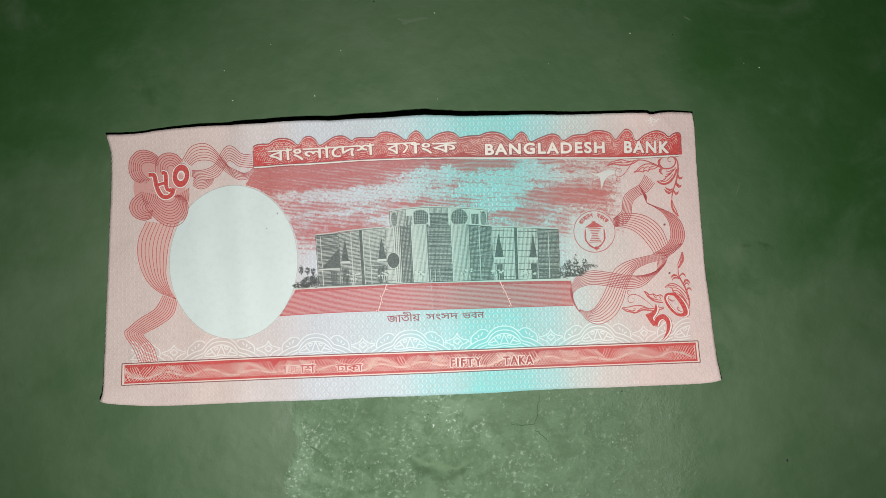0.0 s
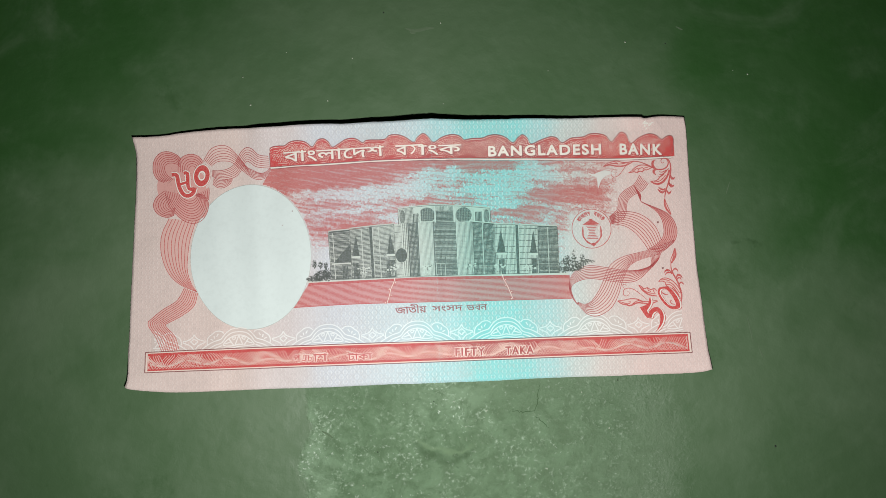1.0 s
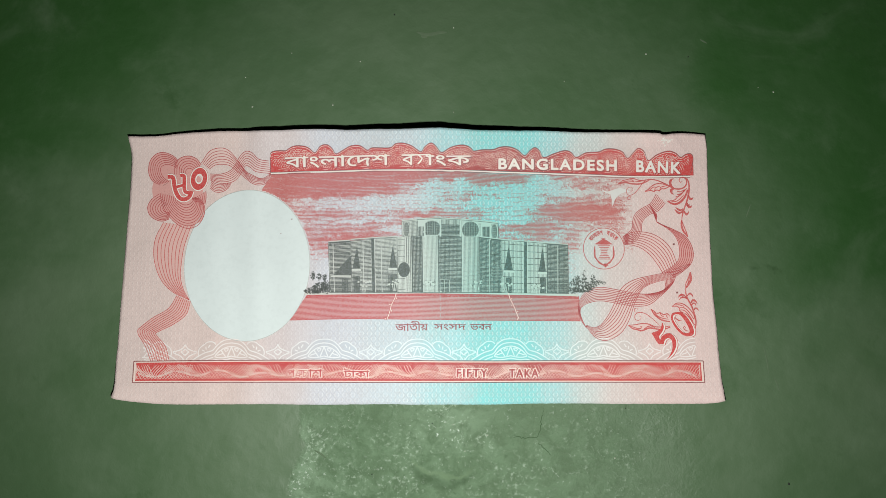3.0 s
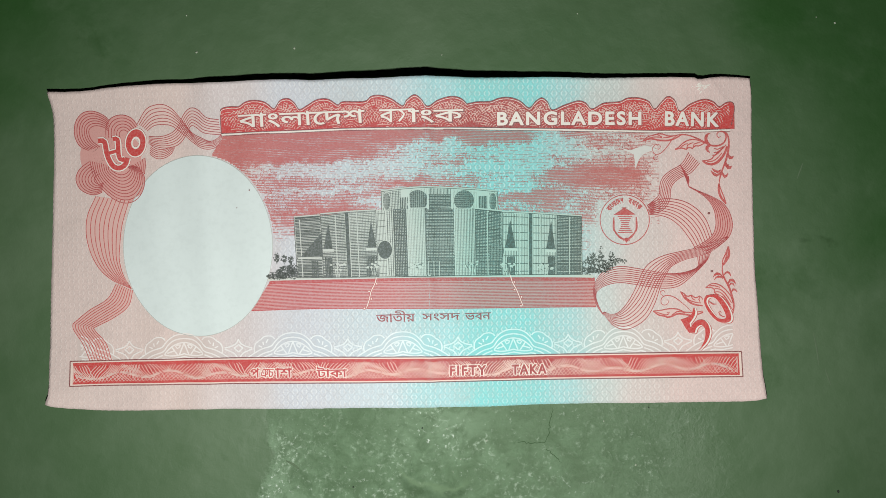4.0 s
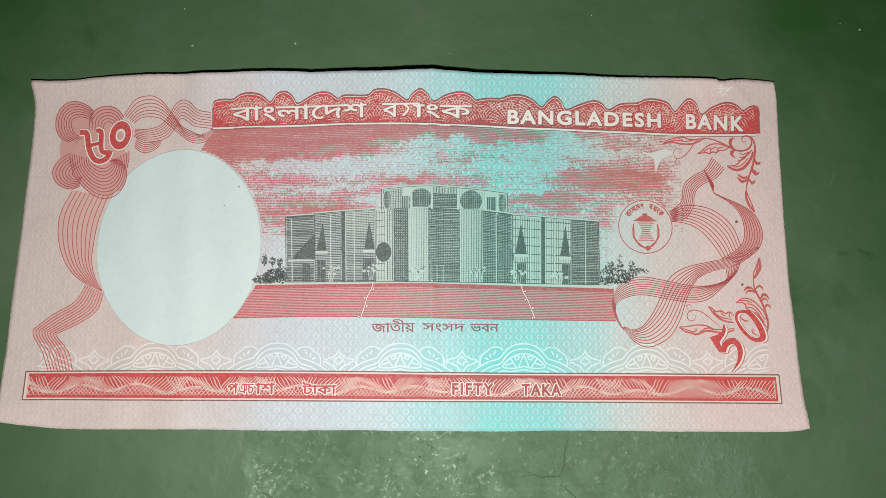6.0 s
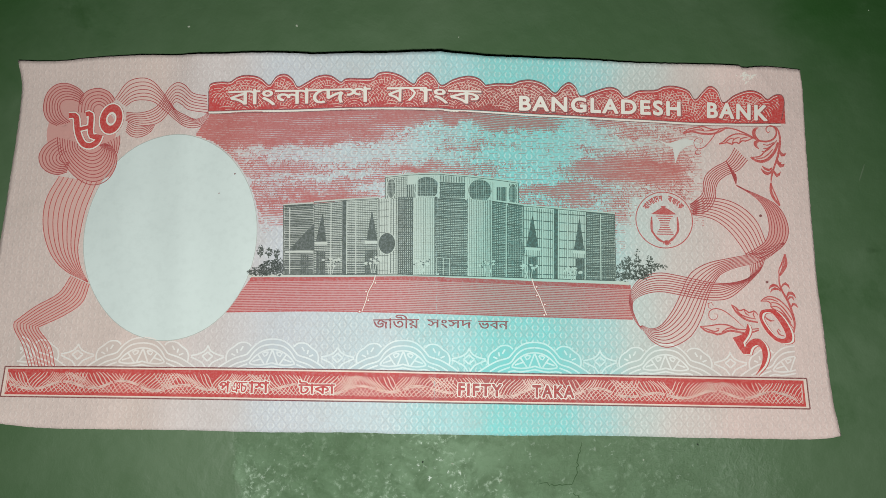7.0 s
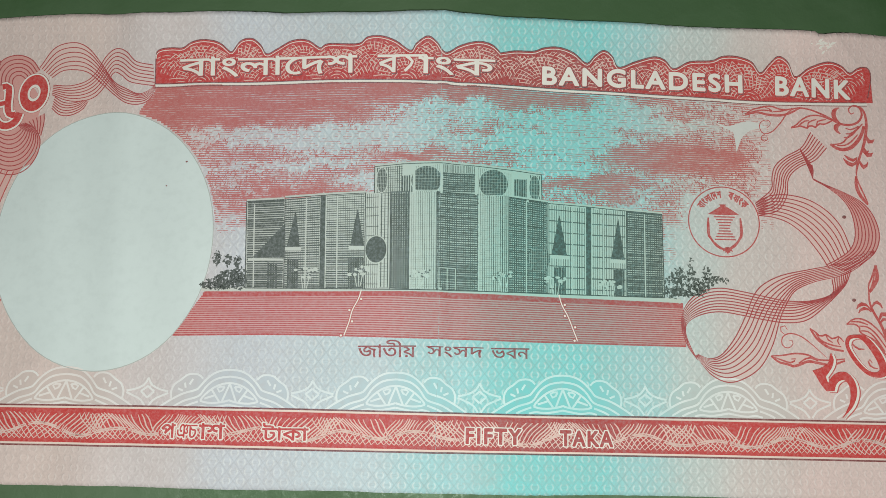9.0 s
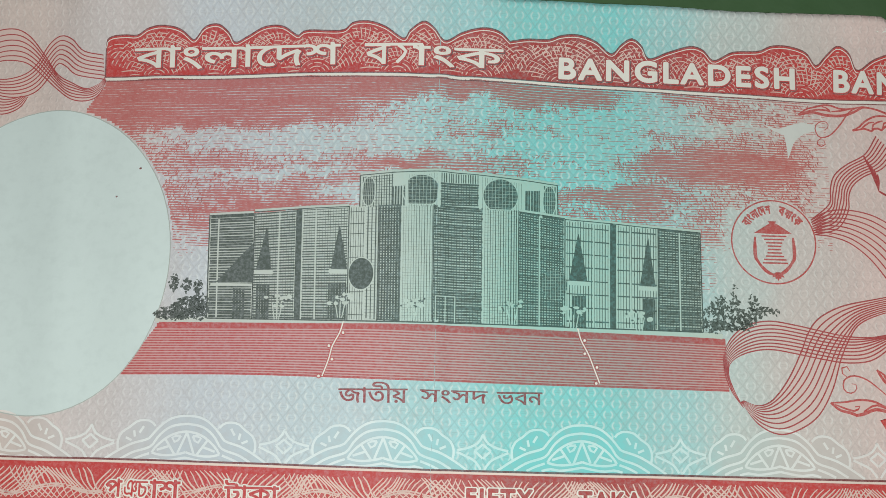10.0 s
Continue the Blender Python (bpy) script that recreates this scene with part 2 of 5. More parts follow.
# ---- mesh helpers ----
def mesh_object(name, verts, faces, material, parent=None, label="", smooth=False):
    me = bpy.data.meshes.new(name)
    me.from_pydata(verts, [], faces)
    me.materials.append(material)
    if smooth:
        me.polygons.foreach_set("use_smooth", [True] * len(me.polygons))
    me.update()
    ob = new(name, me)
    if parent:
        ob.parent = parent
    return tagged(ob, label)


def box(name, lo, hi, material, parent=None):
    bm = bmesh.new()
    bmesh.ops.create_cube(bm, size=1)
    for v in bm.verts:
        v.co = Vector([l + (c + 0.5) * (h - l) for c, l, h in zip(v.co, lo, hi)])
    me = bpy.data.meshes.new(name)
    bm.to_mesh(me)
    bm.free()
    me.materials.append(material)
    ob = new(name, me)
    if parent:
        ob.parent = parent
    return ob


# ---- the room ----
R, H = 1.6, 2.6
floor_verts = [(x * R / 8, y * R / 8, 0.0) for y in range(-8, 9) for x in range(-8, 9)]
floor_faces = [(a, a + 1, a + 18, a + 17) for y in range(16) for a in range(y * 17, y * 17 + 16)]
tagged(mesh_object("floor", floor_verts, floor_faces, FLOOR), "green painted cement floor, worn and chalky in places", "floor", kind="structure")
tagged(box("ceiling", (-R, -R, H), (R, R, H + 0.1), PLASTER), "plain dull plaster ceiling", "ceiling", kind="structure")
for wall_name, lo, hi in (("wall_north", (-R, R, 0), (R, R + 0.1, H)), ("wall_south", (-R, -R - 0.1, 0), (R, -R, H)),
                          ("wall_east", (R, -R, 0), (R + 0.1, R, H)), ("wall_west", (-R - 0.1, -R, 0), (-R, R, H))):
    tagged(box(wall_name, lo, hi, PLASTER), "plain dull plaster wall", "wall", kind="structure")


# ---- the banknote: all its measures are in millimetres, u along, v across ----
def bell(d, width):
    return math.exp(-(d / width) ** 2)


def arched(u, v):
    """The broad arch over the middle fold, and the far edge that stands off the floor."""
    return 1.9 * bell(u, 17) * (0.6 + 0.4 * bell(v - 8, 24)) + (3.0 - 1.7 * bell(u, 25)) * bell(v - 38.5, 5.5) * bell(u + 2, 62) + 1.1 * bell(v - 33, 11) * bell(u + 6, 55)


def lift(u, v):
    """Height of the note's upper face over the floor: it bows up in the middle, with a fold and curled corners."""
    z = 0.45 + 1.25 * bell(u - 6, 40) * (0.75 + 0.25 * bell(v - 5, 30))
    z += bell(v - 36, 6) * (0.56 - 0.2 * bell(u - 5, 40) + 0.16 * math.sin(u / 6.5) + 0.12 * math.sin(u / 2.9 + 1))
    z += 2.2 * bell(math.hypot(u + 75, v + 32), 8) + 1.3 * bell(math.hypot(u - 75, v + 33), 7) + 0.5 * bell(math.hypot(u - 60, v - 36), 5)
    z += 0.25 * bell(u + 73, 5) * bell(v - 20, 16) + 0.07 * bell(u - 66 + (v - 30) * 0.8, 0.9) * bell(v - 33, 5)
    z += 0.22 * bell(u - 5.4, 1.1) - 0.14 * bell(u - 7.6, 1.3) + 0.09 * bell(u - 57.5, 1.0) * bell(v - 30, 14) + 0.07 * bell(u + 40, 1.5)
    z += arched(u, v) + 0.15 * bell(u + 42, 13) * math.sin(u / 1.7 + 0.8 * math.sin(v / 7))
    z += 0.10 * math.sin(u / 5.3 + v / 17) + 0.06 * math.sin(v / 4.1 - u / 23) + 0.05 * math.sin(u / 2.3 - v / 5)
    return z


def on_note(u, v, over=0.0):
    """A point of the print in the world: where the paper arches up, it draws in a little."""
    draw = arched(u, v) / 140
    return ((u - draw * (u - 6)) * 0.001, (v - draw * (v + 17)) * 0.001, (lift(u, v) + over) * 0.001)


def smooth_line(pts, n):
    """n points along a Catmull-Rom curve through pts, evenly spaced."""
    p = np.array(pts, float)
    if len(p) == 2:
        return p[0] + (p[1] - p[0]) * np.linspace(0, 1, n)[:, None]
    p = np.vstack([2 * p[0] - p[1], p, 2 * p[-1] - p[-2]])
    out = []
    for a, b, c, d in zip(p, p[1:], p[2:], p[3:]):
        s = np.linspace(0, 1, 12, endpoint=False)[:, None]
        out.append(0.5 * (2 * b + (c - a) * s + (2 * a - 5 * b + 4 * c - d) * s**2 + (3 * b - a - 3 * c + d) * s**3))
    out = np.vstack(out + [p[-2:-1]])
    run = np.r_[0, np.cumsum(np.hypot(*np.diff(out, axis=0).T))]
    at = np.linspace(0, run[-1], n)
    return np.column_stack([np.interp(at, run, out[:, 0]), np.interp(at, run, out[:, 1])])


class Plate:
    """Collects printed lines and fills, which lie on the note's bent face, for one mesh."""

    def __init__(self, over):
        self.over, self.verts, self.faces = over, [], []

    def strip(self, a, b, over=None):
        start, o = len(self.verts), self.over if over is None else over
        for (ua, va), (ub, vb) in zip(a, b):
            self.verts += [on_note(ua, va, o), on_note(ub, vb, o)]
        self.faces += [(start + 2 * i, start + 2 * i + 2, start + 2 * i + 3, start + 2 * i + 1) for i in range(len(a) - 1)]

    def line(self, pts, width, taper=0.0, n=0, raw=False, widths=None):
        """A line of that width; taper: the share of the width that it loses towards its ends."""
        p = np.array(pts, float)
        if not raw:
            run = np.hypot(*np.diff(p, axis=0).T).sum()
            p = smooth_line(pts, n or max(3, int(run / 0.45)))
        d = np.gradient(p, axis=0)
        d /= np.maximum(np.hypot(d[:, 0], d[:, 1]), 1e-9)[:, None]
        side = np.column_stack([-d[:, 1], d[:, 0]])
        w = width / 2 * (1 - taper * np.abs(np.linspace(-1, 1, len(p))) ** 2)
        w = w if widths is None else widths / 2
        self.strip(p + side * w[:, None], p - side * w[:, None])

    def fill(self, first, last, rows=0):
        """A filled sheet between two curves."""
        a_len = np.hypot(*np.diff(np.array(first, float), axis=0).T).sum()
        n = max(8, int(a_len / 0.4))
        a, b = smooth_line(first, n), smooth_line(last, n)
        rows = rows or max(1, int(np.hypot(*(b - a).T).max() / 1.2) + 1)
        for i in range(rows):
            self.strip(a + (b - a) * i / rows, a + (b - a) * (i + 1) / rows)

    def disc(self, cu, cv, ru, rv, turn=0.0, rings=0, n=48, inner=0.0):
        rings = rings or max(1, int(max(ru, rv) * (1 - inner) / 1.2))
        c, s = math.cos(turn), math.sin(turn)
        def ring(k):
            return [(cu + ru * k * math.cos(q) * c - rv * k * math.sin(q) * s, cv + ru * k * math.cos(q) * s + rv * k * math.sin(q) * c)
                    for q in np.linspace(0, 2 * math.pi, n + 1)]
        for i in range(rings):
            self.strip(ring(inner + (1 - inner) * i / rings), ring(inner + (1 - inner) * (i + 1) / rings))

    def ring(self, cu, cv, ru, rv, width, turn=0.0, n=72):
        self.disc(cu, cv, ru + width / 2, rv + width / 2, turn, 1, n, 1 - width / (min(ru, rv) + width / 2))

    def leaf(self, base, tip, width, bend=0.0):
        """A pointed leaf from base to tip."""
        a, b = np.array(base, float), np.array(tip, float)
        side = np.array([-(b - a)[1], (b - a)[0]]) / np.hypot(*(b - a))
        s = np.linspace(0, 1, 14)
        mid = a + (b - a) * s[:, None] + side * (bend * np.sin(math.pi * s))[:, None]
        half = side * (width / 2 * np.sin(math.pi * s**0.8))[:, None]
        self.strip(mid + half, mid - half)

    def make(self, name, material, parent, label="", kind=""):
        """One mesh, with the points that coincide welded."""
        index, where, verts = {}, [], []
        for v in self.verts:
            key = tuple(round(c * 2e6) for c in v)
            if key not in index:
                index[key] = len(verts)
                verts.append(v)
            where.append(index[key])
        faces = [tuple(dict.fromkeys(where[i] for i in f)) for f in self.faces]
        return tagged(mesh_object(name, verts, [f for f in faces if len(f) > 2], material, parent, label, smooth=True), kind=kind)


def lettering(name, text, start, end, height, over, material, parent, stout=0.0, spread=1.0, slack=0.0):
    """A word in the built-in font on the note, from start to end along its foot, that many millimetres high, filled row by row.
    stout: how far its strokes are thickened on each side; slack: a shift down and to the right."""
    curve = bpy.data.curves.new(name, "FONT")
    curve.body, curve.resolution_u, curve.space_character, curve.fill_mode = text, 4, spread, "NONE"
    ob = new(name, curve)
    bpy.context.view_layer.update()
    me = bpy.data.meshes.new_from_object(ob.evaluated_get(bpy.context.evaluated_depsgraph_get()))
    bpy.data.objects.remove(ob)
    xy = np.array([v.co[:2] for v in me.vertices])
    ends = np.array([e.vertices[:] for e in me.edges])
    bpy.data.meshes.remove(me)
    lo, hi = xy.min(axis=0), xy.max(axis=0)
    a, b = np.array(start, float), np.array(end, float)
    along, length = b - a, np.hypot(*(b - a))
    up = np.array([-along[1], along[0]]) / length
    p = (xy - lo) / (hi - lo) * [length, height]
    x0, y0, x1, y1 = p[ends[:, 0], 0], p[ends[:, 0], 1], p[ends[:, 1], 0], p[ends[:, 1], 1]
    rows = int(height / 0.045)
    step = height / rows
    spans = {}
    for r in range(rows):
        y = (r + 0.5) * step
        cut = np.nonzero((y0 <= y) != (y1 <= y))[0]
        xs = x0[cut] + (y - y0[cut]) / (y1[cut] - y0[cut]) * (x1[cut] - x0[cut])
        order, wind, began = np.argsort(xs), 0, 0.0
        for k in order:
            before = wind
            wind += 1 if y1[cut[k]] > y0[cut[k]] else -1
            if before == 0:
                began = xs[k]
            elif wind == 0 and xs[k] > began:
                spans.setdefault(r, []).append((began, xs[k]))
    reach = int(stout / step)
    verts, faces = [], []
    for r in range(-reach, rows + reach):
        # the row's own stretches and those that the stout strokes of its neighbours spread into it, joined where they overlap
        wide = []
        for k in range(-reach, reach + 1):
            grow = math.sqrt(max(0.0, stout ** 2 - (k * step) ** 2))
            wide += [(p0 - grow, p1 + grow) for p0, p1 in spans.get(r + k, ())]
        joined = []
        for p0, p1 in sorted(wide):
            if joined and p0 <= joined[-1][1]:
                joined[-1][1] = max(p1, joined[-1][1])
            else:
                joined.append([p0, p1])
        for p0, p1 in joined:
            pieces = max(1, int((p1 - p0) / 0.5))
            for m in range(pieces):
                xa, xb, base = p0 + (p1 - p0) * m / pieces, p0 + (p1 - p0) * (m + 1) / pieces, len(verts)
                for x, h in ((xa, r * step), (xb, r * step), (xb, (r + 1) * step), (xa, (r + 1) * step)):
                    q = a + along * x / length + up * h
                    verts.append(on_note(q[0] + slack, q[1] - slack, over))
                faces.append((base, base + 1, base + 2, base + 3))
    return mesh_object(name, verts, faces, material, parent)


note = tagged(new("banknote"), "used pink and aqua fifty taka banknote on green floor", "banknote")

TOP = [(-72.15, 33.43)] + [(-66.09, 33.43), (-57.65, 34.42), (-46.87, 34.98), (-36.91, 35.01), (-30.48, 35.32), (-24.05, 35.48), (-17.56, 35.23), (-11.11, 35.51), (-4.64, 35.52), (1.81, 35.70), (8.25, 35.62), (14.68, 35.17), (21.1, 34.96), (29.73, 34.99), (38.3, 34.6), (46.94, 34.56), (54.38, 34.44), (59.86, 34.18)]
TOP_END = [(59.86, 34.18), (60.51, 33.88), (61.83, 33.92), (63.16, 34.15), (65.22, 34.34), (68.53, 34.24), (71.31, 33.93)]
LEFT = [(-72.15, 33.43), (-71.37, 30.41), (-71.02, 27.26), (-71.13, 19.27), (-71.75, 8.72), (-72.21, -1.84), (-72.68, -12.4), (-72.98, -21.72), (-72.72, -27.89), (-73.18, -30.44)]
FOOT = [(-73.18, -30.44), (-70.79, -31.12)] + [(-62.18, -32.15), (-51.1, -32.22), (-38.08, -32.17), (-23.02, -32.28), (-9.04, -32.11), (-1.1, -32.22), (8.84, -32.21), (18.75, -32.18), (28.71, -32.01), (38.7, -32.02), (48.61, -32.1), (58.61, -32.1), (66.54, -32.11), (70.76, -31.92), (73.77, -31.38)]
RIGHT = [(71.31, 33.93), (71.62, 29.17), (71.55, 20.28), (71.68, 11.62), (71.86, 3.11), (71.96, -5.26), (72.59, -13.43), (73.08, -21.46), (73.34, -26.87), (73.77, -31.38)]


def paper_sheet():
    """The bent sheet, 0.1 mm thick, with slightly ragged edges."""
    n, m = 240, 90
    rng = random.Random(4)
    top = np.vstack([smooth_line(TOP, 200)[:-1], smooth_line(TOP_END, n + 2 - 200)])
    foot, left, right = smooth_line(FOOT, n + 1), smooth_line(LEFT, m + 1), smooth_line(RIGHT, m + 1)
    jag = lambda: rng.uniform(-0.035, 0.035)
    top[1:-1, 1] += [jag() for _ in range(n - 1)]
    foot[1:-1, 1] += [jag() for _ in range(n - 1)]
    left[1:-1, 0] += [jag() for _ in range(m - 1)]
    right[1:-1, 0] += [jag() for _ in range(m - 1)]
    upper, lower = [], []
    for j in range(m + 1):
        q = j / m
        for i in range(n + 1):
            s = i / n
            p = (1 - q) * top[i] + q * foot[i] + (1 - s) * left[j] + s * right[j]
            p = p - ((1 - s) * (1 - q) * top[0] + s * (1 - q) * top[-1] + (1 - s) * q * foot[0] + s * q * foot[-1])
            upper.append(on_note(p[0], p[1]))
            lower.append(on_note(p[0], p[1], -0.1))
    k, w = len(upper), n + 1
    faces = [(a, a + w, a + w + 1, a + 1) for j in range(m) for a in range(j * w, j * w + n)]
    faces += [tuple(k + v for v in reversed(f)) for f in faces]
    rim = [i for i in range(n)] + [j * w + n for j in range(m)] + [m * w + i for i in range(n, 0, -1)] + [j * w for j in range(m, 0, -1)]
    faces += [(a, b, b + k, a + k) for a, b in zip(rim, rim[1:] + rim[:1])]
    return mesh_object("paper", upper + lower, faces, PAPER, note, "soft worn paper tinted pink, lilac and aqua", smooth=True)


paper_sheet()

# the blank oval
oval = Plate(0.04)
oval.disc(-41.89, 1.4, 15.4, 18.55, 0.0, 14, 72)
oval_part = oval.make("blank_oval", OVAL, note, "blank whitish oval for the watermark")
rim = Plate(0.07)
rim.ring(-41.89, 1.4, 15.4, 18.55, 0.10)
rim.make("rim", FAINT, oval_part)

# the red strip of ground under the building
ground_print = Plate(0.03)
ground_print.fill([(-27.14, -6.02), (-11.9, -5.69), (-1.64, -5.49), (8.61, -5.7), (29.11, -6.07), (39.16, -6.37)], [(-31.19, -11.99), (-15.78, -11.66), (2.56, -11.79), (18.82, -12.02), (39.39, -12.19)])
ground_part = ground_print.make("ground_strip", ROSE, note, "red engraved forecourt of the printed building")

# the title banner
SCALLOPS = [(-36.63, 23.58), (-36.77, 28.54), (-36.28, 29.64), (-34.56, 29.97), (-32.95, 29.98), (-31.58, 30.86), (-29.77, 31.2), (-27.6, 30.78), (-25.94, 29.46), (-25.42, 29.69), (-24.4, 31.14), (-22.8, 31.49), (-21.49, 30.51), (-20.58, 29.2), (-19, 29.98), (-16.89, 31.2), (-14.73, 31.3), (-13.09, 30.3), (-12.55, 30.08), (-11.49, 30.74), (-7.21, 30.77), (-5.84, 31.77), (-4.02, 31.98), (-1.86, 31.29), (0.52, 29.73), (1.36, 30.82), (2.94, 31.92), (4.23, 31.15), (5.64, 29.5), (7.76, 30.78), (10.42, 31.45), (12.35, 31.04), (13.64, 29.84)]
SCALLOPS_END = [(13.64, 29.84), (15.77, 30.18), (18.43, 30.21), (20.04, 30.78), (22.18, 30.94), (24.33, 30.23), (26.24, 28.71), (27.53, 29.94), (28.82, 30.73), (29.99, 29.85), (30.92, 28.2), (33.4, 29.12), (36.1, 29.95), (37.71, 29.55), (39.09, 28.27), (41.47, 29.42), (44.7, 29.69), (46.33, 30.38), (48.49, 30.42), (50.63, 29.7), (51.89, 28.08), (53.31, 29.51), (54.59, 30.59), (55.96, 29.72), (56.95, 27.52), (59.12, 28.96), (61.83, 29.87), (63.78, 29.38), (65.04, 28.31), (66.36, 29.1), (67.78, 29.13), (68.11, 27.46), (67.23, 23.67)]
FOOTLINE = [(-36.67, 24.35), (-23.61, 24.74), (-7.61, 25.23), (8.34, 25.06), (24.29, 24.49), (40.25, 23.96), (55.22, 23.55), (67.23, 23.67)]
banner = Plate(0.04)
edge = np.vstack([smooth_line(SCALLOPS, 170), smooth_line(SCALLOPS_END, 170)[1:]])
foot_line = smooth_line(FOOTLINE, 600)
under = np.column_stack([edge[:, 0], np.interp(edge[:, 0], foot_line[:, 0], foot_line[:, 1])])
edge[:, 1] = np.maximum(edge[:, 1], under[:, 1] + 0.05)
for k in range(5):
    banner.strip(edge + (under - edge) * k / 5, edge + (under - edge) * (k + 1) / 5)
banner_part = banner.make("title_banner", RED, note, "scalloped red title banner")

# lines along the banner's edge and foot, and the pale scrolls on it
def inside_runs(pts, inside):
    """The stretches of a polyline that lie inside."""
    run, runs = [], []
    for p in pts:
        if inside(*p):
            run.append(p)
        elif run:
            runs.append(run)
            run = []
    return [r for r in runs + [run] if len(r) > 2]


trim_line = Plate(0.07)
trim_line.line(edge[2:-2] - [0, 0.08], 0.16, raw=True)
trim_line.make("edge_line", WINE, banner_part)
for drop, width, ink_used, over in ((0.24, 0.34, PALE, 0.05), (-0.02, 0.14, WINE, 0.07), (0.48, 0.13, WINE, 0.07)):
    rule = Plate(over)
    rule.line(smooth_line(FOOTLINE, 200) - [0, drop], width, raw=True)
    rule.make("foot_rule", ink_used, banner_part)
pale_edge = Plate(0.075)
pale_edge.line(edge[13:-16] - [0, 0.42], 0.10, raw=True)
pale_edge.make("pale_edge_line", PALE, banner_part)


def in_banner(u, v):
    return np.interp(u, edge[:, 0], under[:, 1]) + 0.2 < v < np.interp(u, edge[:, 0], edge[:, 1]) - 0.8


scrolls = Plate(0.07)
rng = random.Random(7)
for k in range(21):
    cu = edge[0, 0] + 1.5 + k * 5.0
    cv = np.interp(cu, edge[:, 0], under[:, 1]) - (0.3 if k % 2 else -2.2)
    for r in np.arange(0.7, 6.4, 0.50):
        q = 0.1 * math.pi
        while q < 0.9 * math.pi:
            sweep = rng.uniform(0.5, 1.6) / r
            arc = [(cu + r * math.cos(w), cv + r * 0.95 * math.sin(w)) for w in np.linspace(q, min(q + sweep, 0.9 * math.pi), 9)]
            for run in inside_runs(arc, in_banner):
                scrolls.line(run, rng.uniform(0.08, 0.16), 0.5, raw=True)
            q += sweep + rng.uniform(0.1, 0.5) / r
    for q in np.arange(0.15, 3.0, 0.17):
        ray = [(cu + r * math.cos(q + 0.09 * r), cv + r * math.sin(q + 0.09 * r)) for r in np.linspace(2.3, rng.uniform(3.6, 5.2), 7)]
        for run in inside_runs(ray, in_banner):
            scrolls.line(run, rng.uniform(0.09, 0.15), 0.4, raw=True)
scrolls.make("scrollwork", WEAVE, banner_part, "fine pale scroll lines", kind="stuff")


def title_word(text, start, end, height, stout, spread=1.0):
    for extra, over, colour, tag, slack in ((0.16, 0.09, WINE, "letter_shadow", 0.07), (0.12, 0.12, RED, "letter_edge", 0.0), (0.0, 0.18, PALE, "letters", 0.0)):
        lettering(tag, text, start, end, height, over, colour, banner_part, stout + extra, spread, slack)


title_word("বাংলােদশ", *[(-33.06, 25.34), (-7.2, 26.12)], 3.0, 0.06)
title_word("ব", *[(-4.22, 26.33), (-1.13, 26.32)], 2.6, 0.06)
title_word("াংক", *[(1.75, 26.11), (12.8, 26.08)], 2.8, 0.06)
for over, colour, width in ((0.12, RED, 0.62), (0.18, PALE, 0.36)):
    ya = Plate(over)
    ya.line([(-0.1, 28.75), (0.42, 28.4), (0.85, 27.9), (0.48, 27.25), (-0.25, 26.5)], width * 1.15)
    ya.make("letters", colour, banner_part)
    ya = Plate(over + 0.004)
    ya.line([(-1.69, 28.82), (0.79, 28.83), (2.94, 28.87)], width)
    ya.make("letters", colour, banner_part)
title_word("BANGLADESH", *[(19.82, 25.21), (48.99, 24.82)], 2.6, 0.14, 1.2)
title_word("BANK", *[(54, 24.66), (64.72, 24.21)], 2.7, 0.14, 1.2)

# the sky, engraved in fine lines that swell and thin out round the clouds
CLOUDS = [((-20.52, 23.14), 24.0, 4.0, 1.1), ((-34.19, 20.38), 7.0, 4.6, 0.8), ((-4.07, 23.79), 14.0, 1.5, 0.55), ((-18.53, 19.76), 9.0, 2.2, 0.5),
          ((-25.38, 13.84), 6.0, 1.3, 0.18), ((-15.99, 14.02), 6.0, 0.9, 0.30), ((-23.91, 7.3), 10.0, 3.0, 0.20), ((-11.8, 8.42), 9.0, 1.5, 0.55), ((-8.6, 11.5), 7.0, 0.9, 0.35),
          ((-26.56, 17.59), 8.0, 1.5, -0.85), ((-16.15, 16.45), 6.0, 1.3, -0.5), ((-8.45, 16.36), 10.0, 1.6, -0.70), ((-21.78, 11.91), 7.0, 0.8, -0.35),
          ((-0.11, 21.34), 8.0, 1.8, -0.65), ((2.14, 17.84), 9.0, 1.6, -0.65), ((-12.93, 12.77), 5.0, 1.2, -0.6), ((8.85, 21.98), 6.0, 1.6, -0.9), ((-5.96, 9.58), 4.0, 1.6, -0.6),
          ((0.99, 14.19), 8.0, 0.9, 0.55), ((8.52, 17.12), 5.0, 0.8, 0.35)]
BANKS = [((18.24, 23.05), 13.0, 1.9, 0.85), ((19.95, 19.96), 8.0, 1.8, -0.75), ((29.76, 22.19), 5.0, 2.6, -0.7), ((24.56, 16.48), 9.0, 1.2, -0.9), ((22.84, 12.93), 5.5, 1.9, -1.0),
         ((36.53, 19.72), 11.0, 2.0, -0.45), ((35.07, 14.8), 10.0, 2.4, 0.62), ((43.98, 14.65), 8.5, 1.9, 0.62), ((27, 10.25), 8.0, 1.2, 0.75),
         ((39.98, 20.72), 3.0, 0.6, 0.75), ((35.81, 23.31), 6.0, 0.8, 0.3), ((15.27, 16.68), 6.0, 1.2, -0.5), ((37.43, 10.52), 5.0, 1.4, -0.35), ((12.71, 18.58), 6.0, 0.9, 0.25)]
OU, OV = (-41.89, 1.4)
SKY_END = 51.61
